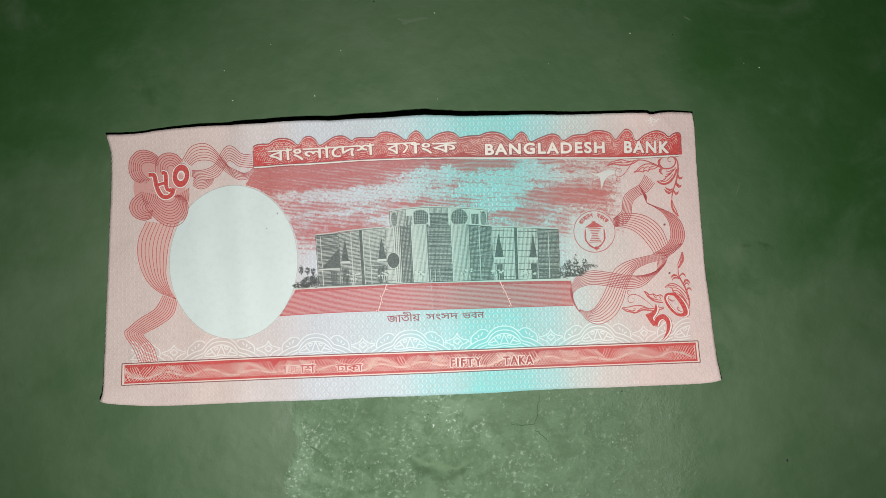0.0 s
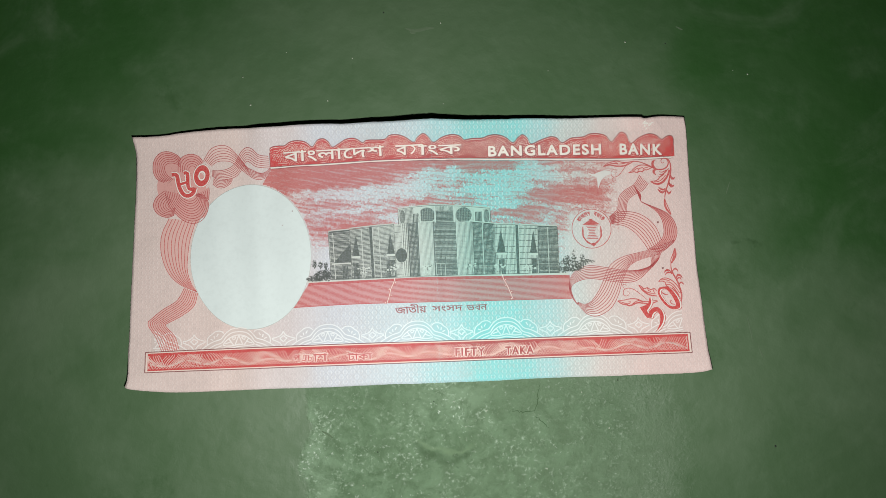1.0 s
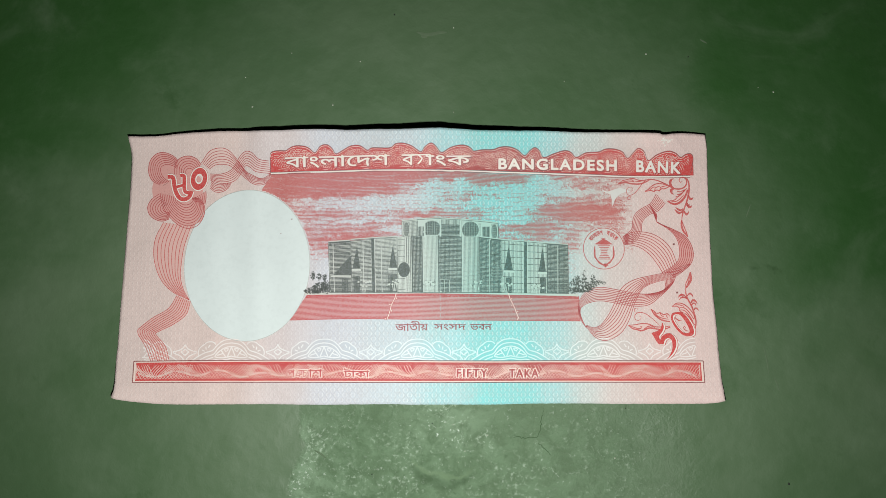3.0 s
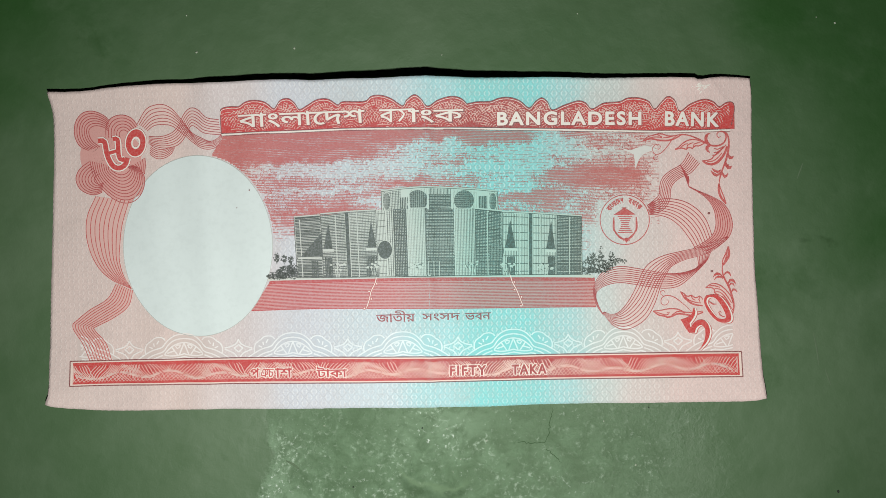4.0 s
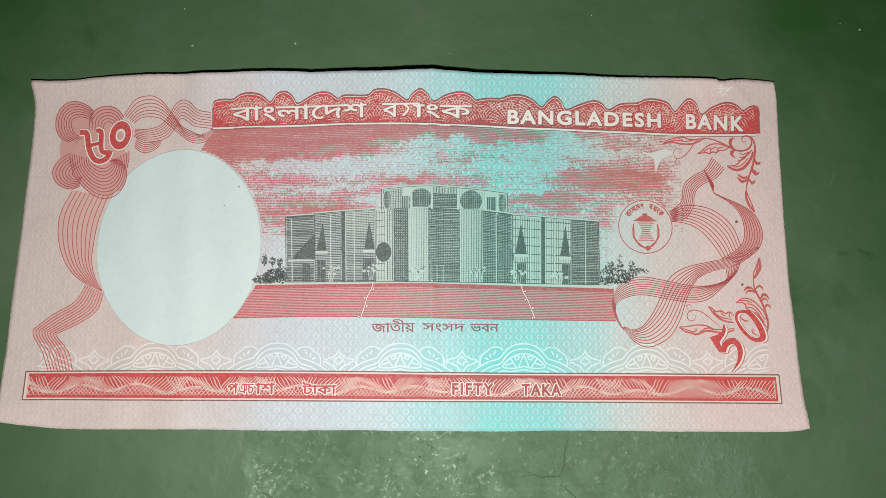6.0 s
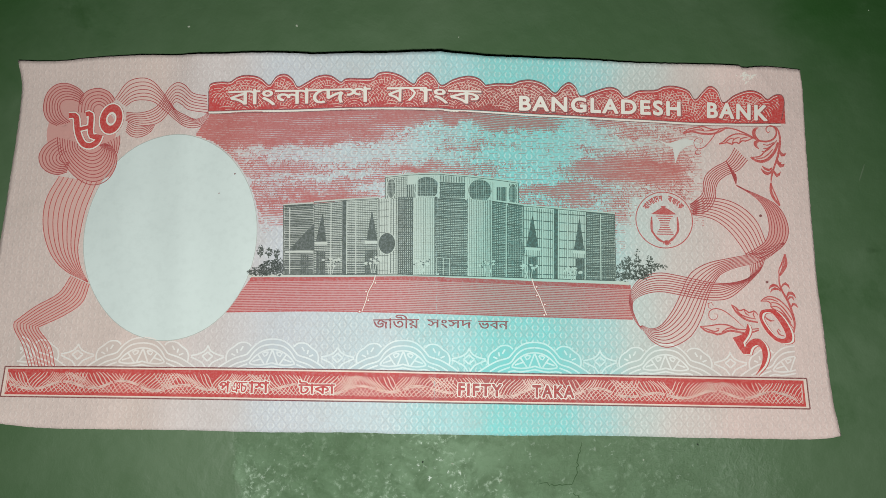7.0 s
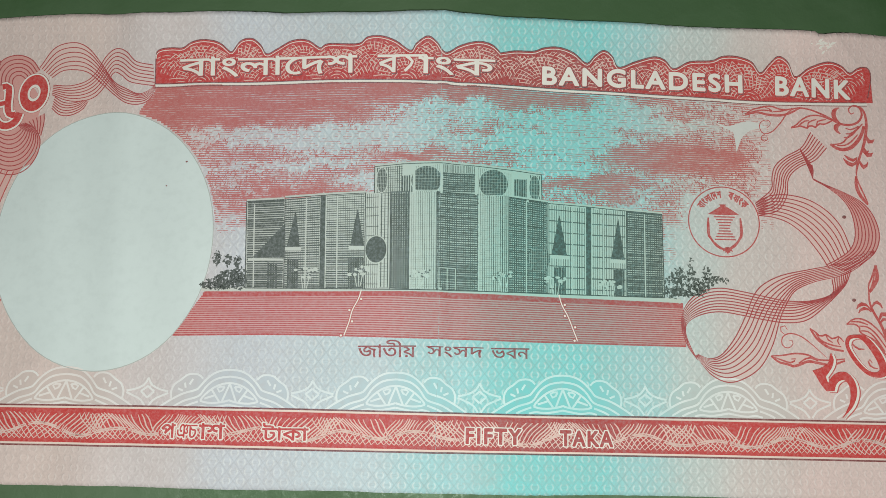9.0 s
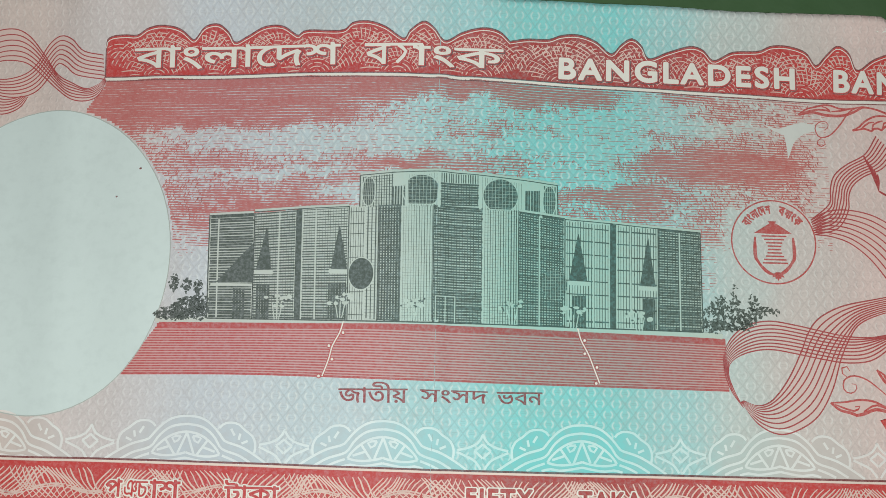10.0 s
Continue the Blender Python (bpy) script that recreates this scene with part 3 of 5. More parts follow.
SU, SV = 45.45, 5.44


def sky_density(u, v):
    v += 1.1 * noise.noise((u * 0.30, v * 0.25, 5.0)) + 0.55 * noise.noise((u * 0.95, v * 0.6, 9.0))
    d = 0.36
    for (cu, cv), su, sv, s in CLOUDS + BANKS:
        d += s * math.exp(-((u - cu) / su) ** 2 - ((v - cv) / sv) ** 2)
    d += 0.42 * noise.noise((u * 0.22, v * 0.75, 3.0)) + 0.34 * noise.noise((u * 0.9, v * 1.9, 8.0)) + 0.45 * noise.noise((u * 4.5, v * 2.0, 1.0))
    d *= min(1.0, max(0.0, (SKY_END + 1.5 * noise.noise((v * 1.5, 2.0, 0.0)) - u) / 3.0))
    if u < -20 and v < 4:
        d *= max(0.0, 1 - (4 - v) / 2.0)
    if v < 9 and u > 38:
        d *= max(0.0, 1 - (u - 38) / 2.5)
    if v < 1.5 or u > 37 and v < 4 - (u - 37) * 0.2:
        d *= 0.35
    return d


sky = Plate(0.05)
SKY_PITCH = 0.31


def sky_blocked(u, v):
    return ((u - OU) / 15.6) ** 2 + ((v - OV) / 18.8) ** 2 < 1 or u < -36.6 - (23.6 - v) * 0.6 or v < -0.5 and u < 30 or u > 38.5 and v < 2 or math.hypot(u - SU, v - SV) < 5.3


for row in range(80):
    v0 = 23.75 - row * SKY_PITCH
    run, widths = [], []
    for u in np.append(np.arange(-40.0, SKY_END + 1, 0.2), 99.0):
        v = v0 + (np.interp(u, under[:, 0], under[:, 1]) - 24.2) * min(1.0, max(0.0, (v0 - 12) / 11))
        d = sky_density(u, v) if u < 90 else 0.0
        # even the clouds carry thin broken lines, and the dark bank is all but closed
        w = SKY_PITCH * min(0.97 if u < 12 else 0.84, max(d * (1.2 if v > 17 and u < 12 else 1.08), (0.21 if d > -0.6 and not (v < 4.5 and (u < -20 or u > 37)) and noise.noise((u * 0.9, v * 2.4, 4.0)) > -0.05 else 0.0)))
        if u < 90 and w > 0.035 and not sky_blocked(u, v):
            run.append((u, v + 0.16 * noise.noise((u * 0.16, v * 0.5, 6.0)) + 0.03 * noise.noise((u * 1.7, row * 0.7, 0.0))))
            widths.append(w * (1 + 0.25 * noise.noise((u * 2.3, row * 3.1, 2.0))))
        elif run:
            if len(run) > 1:
                p, half = np.array(run), np.array(widths)[:, None] / 2 * [[0, 1]]
                sky.strip(p + half, p - half)
            run, widths = [], []
# short slanting strokes where the clouds begin
for _ in range(13000):
    u, v = rng.uniform(-36, SKY_END), rng.uniform(6, 23.4)
    if sky_blocked(u, v) or v > np.interp(u, under[:, 0], under[:, 1]) - 1.0:
        continue
    if 0.16 < sky_density(u, v) < 0.55:
        reach, t = rng.uniform(0.10, 0.24), rng.gauss(1.15 if u < 22 else 2.0, 0.3)
        sky.line([(u - reach * math.cos(t), v - reach * math.sin(t)), (u, v), (u + reach * math.cos(t), v + reach * math.sin(t))], rng.uniform(0.07, 0.13), 0.4, raw=True)
sky_part = sky.make("sky_engraving", MAUVE, note, "cloudy sky engraved in fine red lines", kind="stuff")

# the forecourt: ruled lines, a kerb line and two broken paths
rules = Plate(0.06)
A0, A1 = [(-27.14, -6.02), (-11.9, -5.69), (-1.64, -5.49), (8.61, -5.7), (29.11, -6.07), (39.16, -6.37)], [(-31.19, -11.99), (-15.78, -11.66), (2.56, -11.79), (18.82, -12.02), (39.39, -12.19)]
top_rule, low_rule = smooth_line(A0, 120), smooth_line(A1, 120)
for k in range(21):
    s = k / 20
    rules.line(top_rule + (low_rule - top_rule) * s, 0.46 if k == 1 else 0.24 if k in (0, 20) else 0.16, raw=True)
rules.make("ruling", BRICK, ground_part, kind="stuff")
kerb = Plate(0.08)
kerb.line([(-27.57, -5.61), (-11.91, -5.38), (2.46, -5.16), (18.84, -5.49), (36.52, -5.88), (38.87, -6.06)], 0.62)
kerb.make("kerb_line", STONE, ground_part)
for way in ([(-5.35, -5.31), (-5.73, -6.65), (-6.51, -8.2), (-6.87, -9.73), (-7.53, -11.68)], [(21.93, -5.44), (22.33, -6.87), (23.14, -8.4), (23.73, -9.93), (24.42, -11.75)]):
    bed = Plate(0.08)
    bed.line(way, 0.34)
    for (u, v), flip in zip(way[1:], (1, -1, 1, -1)):
        bed.disc(u + 0.4 * flip, v, 0.29, 0.29, 0, 1, 12)
    bed.make("path_edge", BRICK, ground_part)
    path_print = Plate(0.095)
    path_print.line(way, 0.15)
    for (u, v), flip in zip(way[1:], (1, -1, 1, -1)):
        path_print.disc(u + 0.4 * flip, v, 0.16, 0.16, 0, 1, 12)
    path_print.make("path", PALE, ground_part)

# the building
building = Plate(0.065)
building.fill([(-22.03, 6.99), (-16.52, 7.37), (-10.68, 7.93), (-5.26, 8.37), (-1.72, 8.61), (4.84, 8.7), (10.56, 8.49), (14.93, 8.36), (20.45, 7.48), (25.98, 7.04), (31.59, 6.69), (36.57, 6.21)],
              [(-21.5, -5.36), (-16.03, -5.31), (-10.28, -5.26), (-4.94, -5.2), (-1.44, -5.18), (5.02, -5.26), (10.65, -5.38), (14.95, -5.44), (20.39, -5.46), (25.84, -5.49), (31.38, -5.53), (36.63, -5.57)])
building.fill([(-4.09, 12.12), (0.08, 12.69), (5.31, 12.88), (14.72, 12.21), (19.54, 11.64)], [(-4, 8.27), (0.16, 8.3), (5.37, 8.38), (14.73, 8.25), (19.61, 7.26)])
building_part = building.make("building_picture", STONE, note, "grey-green engraved picture of a round-towered assembly building")


def hatched(name, corners, tone, upright=False, ink_used=SLATE, over=0.09, pitch=0.31, cross=0.0, fade=False):
    """A facade panel: four corners, from the upper left, filled with ruled lines; tone: their share of the surface."""
    p = Plate(over)
    a, b, c, d = [np.array(q) for q in corners]
    if tone >= 1:
        p.fill([tuple(a), tuple(b)], [tuple(d), tuple(c)])
    else:
        for flip, share in ((upright, tone), (not upright, cross)):
            if share <= 0:
                continue
            s0, s1, e0, e1 = (a, b, d, c) if flip else (a, d, b, c)
            n = max(2, int(np.hypot(*(s1 - s0)) / pitch))
            for i in range(n):
                q = (i + 0.5 + (rng.uniform(-0.09, 0.09) if n > 9 else 0.0)) / n
                start, end = s0 + (s1 - s0) * q, e0 + (e1 - e0) * q
                swell = (0.55 + 0.9 * q if fade else 1.0) * rng.uniform(0.78, 1.2)
                a_cut, b_cut = rng.uniform(0, 0.02), 1 - rng.uniform(0, 0.02)
                p.line(start + (end - start) * np.linspace(a_cut, b_cut, 9)[:, None], min(0.94, share * swell) * pitch, raw=True)
    return p.make(name, ink_used, building_part, kind="stuff" if tone < 1 else "")


hatched("facade_panel", [(-21.92, 6.88), (-16.73, 7.26), (-16.24, -5.21), (-21.4, -5.25)], 0.78)
hatched("facade_panel", [(-16.63, 7.37), (-11.62, 7.83), (-11.2, -5.27), (-16.13, -5.31)], 0.56, cross=0.12)
hatched("gap", [(-11.62, 7.83), (-10.89, 7.93), (-10.48, -5.26), (-11.2, -5.27)], 1.0)
hatched("facade_panel", [(-10.79, 7.93), (-5.36, 8.26), (-5.04, -5.2), (-10.38, -5.26)], 0.50, cross=0.14, fade=True)
hatched("tower", [(-5.15, 8.27), (-3.35, 8.4), (-3.1, -5.19), (-4.84, -5.2)], 0.07, pitch=1.25)
hatched("tower", [(-5.15, 8.27), (-3.35, 8.4), (-3.1, -5.19), (-4.84, -5.2)], 0.22, True, pitch=0.3, over=0.087)
hatched("tower", [(-3.2, 8.4), (-1.82, 8.5), (-1.54, -5.19), (-2.95, -5.2)], 0.40, True, cross=0.10, pitch=0.36)
hatched("facade_panel", [(-1.72, 8.61), (0.99, 8.73), (1.23, -5.27), (-1.44, -5.18)], 0.72, True, cross=0.55)
hatched("tower", [(1.09, 8.73), (4.84, 8.7), (5.02, -5.26), (1.33, -5.27)], 0.20, True, fade=True, cross=0.05)
hatched("facade_panel", [(4.84, 8.7), (10.66, 8.49), (10.75, -5.38), (5.02, -5.26)], 0.70, cross=0.3)
hatched("tower", [(10.77, 8.5), (14.83, 8.36), (14.84, -5.44), (10.85, -5.38)], 0.30, True, fade=True, cross=0.08)
hatched("facade_panel", [(14.93, 8.26), (20.34, 7.48), (20.29, -5.46), (14.95, -5.44)], 0.66, cross=0.45)
hatched("facade_panel", [(20.55, 7.37), (25.77, 7.04), (25.63, -5.49), (20.49, -5.46)], 0.30, True, cross=0.0)
hatched("window_grid", [(20.55, 7.37), (25.77, 7.04), (25.63, -5.49), (20.49, -5.46)], 0.10, pitch=1.45)
hatched("gap", [(25.87, 7.04), (26.6, 6.95), (26.45, -5.48), (25.73, -5.49)], 1.0)
hatched("facade_panel", [(26.71, 6.95), (31.49, 6.69), (31.27, -5.53), (26.55, -5.48)], 0.26, True)
hatched("window_grid", [(26.71, 6.95), (31.49, 6.69), (31.27, -5.53), (26.55, -5.48)], 0.10, pitch=1.45)
hatched("facade_panel", [(31.59, 6.58), (36.57, 6.21), (36.52, -5.57), (31.38, -5.53)], 0.74, cross=0.3)
for top, foot in (((-20.9, 6.5), (-20.4, -5.2)), ((-13.6, 7.5), (-13.2, -5.2)), ((-9.2, 7.9), (-8.8, -5.2)), ((-3.3, 8.2), (-3.0, -5.1)), ((17.4, 7.7), (17.4, -5.3)), ((34.1, 6.2), (34.0, -5.5)), ((23.9, 7.0), (23.8, -5.4)), ((28.3, 6.7), (28.2, -5.4))):
    mullion = Plate(0.10)
    mullion.line([top, foot], 0.17)
    mullion.make("mullion", STONE, building_part)
hatched("roof_panel", [(-3.88, 12.01), (-0.12, 12.47), (-0.04, 8.3), (-3.79, 8.28)], 0.34, True, cross=0.2)
hatched("roof_panel", [(-0.3, 10.86), (1.37, 11.08), (1.41, 8.52), (-0.26, 8.51)], 0.75, True)
hatched("roof_panel", [(1.34, 12.37), (5.21, 12.67), (5.26, 8.38), (1.41, 8.41)], 0.14, True, pitch=0.28)
hatched("roof_panel", [(10.43, 12.34), (15.35, 11.69), (15.35, 8.05), (10.46, 8.28)], 0.14, True, pitch=0.28)
hatched("roof_panel", [(5.52, 12.67), (10.12, 12.44), (10.13, 11.37), (5.54, 11.48)], 0.45, True, pitch=0.28)
hatched("roof_panel", [(5.54, 11.48), (10.13, 11.37), (10.14, 8.59), (5.57, 8.59)], 0.72, cross=0.3)
hatched("roof_panel", [(15.35, 10.83), (17.65, 10.86), (17.64, 7.66), (15.35, 8.26)], 0.9, True)
hatched("roof_panel", [(17.86, 11.51), (19.43, 11.42), (19.41, 7.25), (17.85, 7.55)], 0.5, True)
for corners in ([(-16.04, 0.51), (-15.09, 5.57), (-14.99, 5.57), (-14.18, 0.52)], [(-7.14, 0.78), (-6.34, 5.93), (-6.24, 5.93), (-5.18, 0.8)], [(20.93, 0.14), (22, 5.71), (22.1, 5.71), (23.11, 0.07)], [(29.31, -0.27), (30.33, 5.41), (30.43, 5.41), (31.16, -0.35)]):
    hatched("pointed_window", [corners[1], corners[2], corners[3], corners[0]], 1.0, ink_used=SLATE, over=0.11)
    hatched("sill", [(corners[0][0] - 0.2, corners[0][1] - 0.05), (corners[3][0] + 0.2, corners[3][1] - 0.05), (corners[3][0] + 0.2, corners[3][1] - 0.55), (corners[0][0] - 0.2, corners[0][1] - 0.55)], 1.0, ink_used=STONE, over=0.11)
hatched("pointed_window", [(-17.08, 3.12), (-16.48, 3.76), (-16.3, -1.06), (-20.74, -1.1)], 1.0, over=0.11)
hatched("sill", [(-21.35, -1.21), (-16.29, -1.17), (-16.28, -1.48), (-21.34, -1.53)], 1.0, ink_used=STONE, over=0.12)
for corners in ([(-15.88, -1.16), (-14.32, -1.15), (-14.18, -5.3), (-15.72, -5.31)], [(-7.41, -0.88), (-5.14, -0.86), (-5.04, -5.2), (-7.3, -5.22)], [(21.24, -1.62), (23, -1.59), (22.96, -5.42), (21.21, -5.45)], [(29.59, -1.72), (31.14, -1.81), (31.07, -5.54), (29.53, -5.45)], [(-18.65, -1.71), (-17.2, -1.69), (-17.06, -5.32), (-18.51, -5.33)]):
    hatched("doorway", corners, 0.86, True, over=0.11)
for (u, v), ru, rv, floor_cut, faint in zip([(-3.52, 0.29)] + [(3.28, 10.31), (12.73, 10.03)] + [(-3, 10.2), (18.58, 9.59), (19.17, -0.52)], (1.45, 2.15, 2.05, 0.75, 0.75, 1.5), (1.85, 2.05, 2.05, 1.75, 1.8, 1.85), (1, 0.74, 0.80, 1, 1, 1), (0, 0, 0, 0, 0, 1)):
    # round windows; the two great ones stand on the floor line and are flat below
    arc = [(math.cos(q), max(math.sin(q), -floor_cut)) for q in np.linspace(0, 2 * math.pi, 49)]
    opening = Plate(0.11)
    opening.strip([(u + ru * 0.5 * c, v + rv * 0.5 * s) for c, s in arc], [(u + ru * c, v + rv * s) for c, s in arc])
    opening.strip([(u, v)] * 49, [(u + ru * 0.5 * c, v + rv * 0.5 * s) for c, s in arc])
    shape = opening.make("round_window", SLATE, building_part)
    if not faint:
        halo = Plate(0.12)
        halo.strip([(u + ru * c, v + rv * s) for c, s in arc], [(u + (ru + 0.12) * c, v + (rv + 0.12) * s) for c, s in arc])
        halo.make("reveal", STONE, shape)
    bars = Plate(0.13)
    for k in np.arange(-0.9, 0.95, 0.2 if ru > 1 else 0.3):
        reach = math.sqrt(1 - k * k)
        bars.line([(u + k * ru, v - min(reach, floor_cut) * rv), (u + k * ru, v + reach * rv)], 0.042)
        if k > -floor_cut:
            bars.line([(u - reach * ru, v + k * rv), (u + reach * ru, v + k * rv)], 0.030)
    bars.make("grille", GREEN if ru == 1.45 else STONE, shape, kind="stuff")
for corners in ([(1.34, 12.37), (1.66, 12.38), (1.72, 8.41), (1.41, 8.41)], [(5.21, 12.67), (5.52, 12.67), (5.58, 8.38), (5.26, 8.38)], [(10.12, 12.33), (10.43, 12.34), (10.46, 8.28), (10.15, 8.27)], [(15.35, 11.69), (15.67, 11.69), (15.66, 8.05), (15.35, 8.05)], [(17.44, 11.51), (17.76, 11.51), (17.74, 7.44), (17.43, 7.55)]):
    hatched("pier", corners, 1.0, ink_used=STONE, over=0.14)
for pts in ([(-22.03, 6.99), (-16.73, 7.37)], [(-16.63, 7.58), (-10.9, 8.04), (-5.26, 8.37)], [(-4.1, 12.23), (0.08, 12.69)], [(-0.34, 12.68), (5.31, 12.88), (14.72, 12.21), (19.54, 11.64)], [(20.45, 7.48), (25.98, 7.15), (31.59, 6.69), (36.58, 6.32)], [(14.93, 8.26), (20.45, 7.58)]):
    for dv, ink_used, width in ((0.10, STONE, 0.26), (-0.08, GREEN, 0.12)):
        cornice = Plate(0.15)
        cornice.line([(u, v + dv) for u, v in pts], width)
        cornice.make("cornice", ink_used, building_part)
for pts in ([(-22.03, 6.99), (-21.5, -5.36)], [(-16.63, 7.37), (-16.13, -5.31)], [(-5.26, 8.37), (-4.94, -5.2)], [(-1.72, 8.61), (-1.44, -5.18)], [(4.84, 8.7), (5.02, -5.26)], [(14.93, 8.36), (14.95, -5.44)], [(20.45, 7.48), (20.39, -5.46)], [(31.59, 6.69), (31.38, -5.53)], [(36.57, 6.21), (36.63, -5.57)], [(-4.09, 12.12), (-4, 8.27)], [(19.54, 11.64), (19.61, 7.36)], [(-21.5, -5.36), (5.02, -5.26), (36.63, -5.57)]):
    post = Plate(0.14)
    post.line(pts, 0.14)
    post.make("outline", GREEN, building_part)
for pts in ([(5.29, -2.17), (5.33, -5.16)], [(7.55, -2.2), (7.58, -5.19)], [(5.29, -2.17), (7.55, -2.2)], [(6.42, -2.24), (6.45, -5.22)]):
    frame_print = Plate(0.14)
    frame_print.line(pts, 0.12)
    frame_print.make("door_frame", STONE, building_part)
for (u, v) in [(-13.21, -3.43), (-5.81, -3.04), (2.63, -3.1), (14.23, -3.39), (21.43, -3.9), (29.14, -4.01)]:
    bush = Plate(0.16)
    for k in range(9):
        bush.disc(u + rng.uniform(-1.5, 1.5), v + rng.uniform(-0.3, 0.9), rng.uniform(0.2, 0.42), rng.uniform(0.16, 0.3), 0, 1, 10)
    for k in (-0.6, 0.0, 0.6):
        bush.line([(u + k, v), (u + k * 0.4, v - 1.9)], 0.12)
    bush_part = bush.make("small_tree", STONE, building_part)
    mark = Plate(0.18)
    for k in range(8):
        mark.disc(u + rng.uniform(-1.5, 1.5), v + rng.uniform(-0.4, 0.8), 0.14, 0.1, 0, 1, 8)
    mark.make("leaf_marks", GREEN, bush_part, kind="stuff")


def grove(name, spots, n, reach):
    """A dark engraved clump of trees made of many small leaf marks."""
    p = Plate(0.09)
    for (u, v), ru, rv in spots:
        for _ in range(int(n * ru * rv)):
            q, r = rng.uniform(0, 2 * math.pi), math.sqrt(rng.random())
            cu, cv, t = u + ru * r * math.cos(q), v + rv * r * math.sin(q), rng.uniform(0, 3.1)
            w = rng.uniform(0.10, reach)
            p.leaf((cu - w * math.cos(t), cv - w * math.sin(t)), (cu + w * math.cos(t), cv + w * math.sin(t)), w * 0.9)
    return p.make(name, SLATE, building_part, kind="stuff")


grove("grove", [(q, ru, rv) for q, ru, rv in zip([(-25.33, -4.77), (-23.81, -4.24), (-22.48, -4.02), (-25.7, -1.15), (-24.23, -1.56), (-22.79, -1.54), (-26.35, -5.09)], (2.0, 2.0, 1.2, 0.6, 0.55, 0.5, 1.6), (0.9, 1.3, 1.6, 1.1, 0.9, 0.9, 0.5))], 80, 0.30)
grove("grove", [(q, ru, rv) for q, ru, rv in zip([(37.9, -4.11), (39.96, -3.88), (42.03, -3.55), (40.55, -1.48), (38.97, -2.54), (44.1, -3.01), (42.6, -1.98), (39.42, -4.82)], (1.6, 2.0, 1.6, 0.5, 1.4, 1.6, 0.6, 3.2), (1.6, 1.4, 1.2, 1.6, 1.3, 0.6, 1.1, 0.7))], 44, 0.30)

CAPTION = ink("caption_ink", (0.44, 0.07, 0.08), 0.97)
# the line of writing under the picture
for text, ends, height in (("জাতী\u09df", [(-5.5, -14.62), (2.4, -14.45)], 2.35), ("সংসদ", [(3.82, -14.36), (11.51, -14.42)], 1.45), ("ভবন", [(12.62, -14.42), (17.8, -14.36)], 1.42)):
    lettering("caption_word", text, *ends, height, 0.08, CAPTION, note, 0.035)


# the ribbons: a tinted band with fine parallel lines
def ribbon(name, first, last, count, width=0.17, tint=BLUSH, line_ink=THREAD, over=0.05, label=""):
    band = Plate(over - 0.01)
    n = max(16, int(np.hypot(*np.diff(np.array(first, float), axis=0).T).sum() / 0.45))
    a, b = smooth_line(first, n), smooth_line(last, n)
    rows = max(2, int(np.hypot(*(b - a).T).max() / 1.2))
    for i in range(rows):
        band.strip(a + (b - a) * i / rows, a + (b - a) * (i + 1) / rows)
    whole = band.make(name, tint, note, label)
    for i in range(count):
        stroke = Plate(over + 0.02)
        room = np.hypot(*(b - a).T) / (count - 1)
        stroke.line(a + (b - a) * i / (count - 1), width, raw=True, widths=np.clip(room * 0.5, 0.05, width))
        stroke.make("line", line_ink, whole)
    return whole


# left side: the hanging ribbon
ribbon("ribbon", [(-62.71, 11.9), (-64.65, 7.58), (-64.73, 2.78), (-63.03, -1.94), (-60.09, -5.06), (-55.84, -7.2)], [(-56.03, 10.91), (-57.49, 6.05), (-58.02, 1.78), (-58.12, -1.39), (-57.31, -4.52), (-55.75, -7.1)], 9, 0.15, tint=CORAL, line_ink=BRICK, label="pink ribbon of fine parallel lines")
ribbon("ribbon", [(-58.84, -6.09), (-60.77, -9.2), (-64.76, -11.59), (-68.15, -14.28)], [(-55.51, -7.51), (-56.5, -10.7), (-59.41, -12.98), (-63.89, -15.16)], 9, 0.15, tint=CORAL, line_ink=BRICK)
ribbon("ribbon", [(-68.15, -14.28), (-68.03, -15.5), (-66.16, -18.42), (-64.74, -21.82)], [(-63.89, -15.16), (-63.29, -16.06), (-61.31, -18.37), (-60.28, -21.77)], 9, 0.15, tint=CORAL, line_ink=BRICK)

# the knot round the numeral
knot = Plate(0.035)
knot.disc(-60.42, 20.81, 4.0, 4.6, 0.1)
for cu, cv, ru, rv in ((-62.9, 25.2, 2.6, 3.0), (-57.0, 25.0, 2.2, 2.4), (-62.8, 15.4, 2.9, 2.7), (-57.0, 15.6, 4.0, 4.2), (-58.4, 20.5, 5.2, 4.6), (-60.4, 20.2, 5.4, 6.0)):
    knot.disc(cu, cv, ru, rv, 0.0)
knot.make("numeral_ground", ROSE, note, "rose ground of the numeral")
ribbon("petal", [(-64.05, 21.33), (-65.84, 22.28), (-66.82, 24.41), (-66.56, 27.18), (-65.07, 29.01), (-63.06, 29.39), (-60.92, 28.54), (-59.66, 27.37)], [(-61.68, 21.97), (-63.14, 23.13), (-63.86, 24.5), (-63.81, 25.69), (-62.94, 26.31), (-61.81, 26.33), (-60.64, 25.95), (-60, 25.37)], 7, 0.15, tint=ROSE)
ribbon("petal", [(-60.41, 23.97), (-60.3, 26.36), (-59.15, 27.97), (-57.13, 28.53), (-55.18, 27.86), (-53.92, 26.31)], [(-57.54, 23.44), (-57.66, 24.62), (-57.35, 25.22), (-56.82, 25.43), (-56.24, 25.25), (-55.62, 24.68)], 6, 0.15, tint=ROSE)
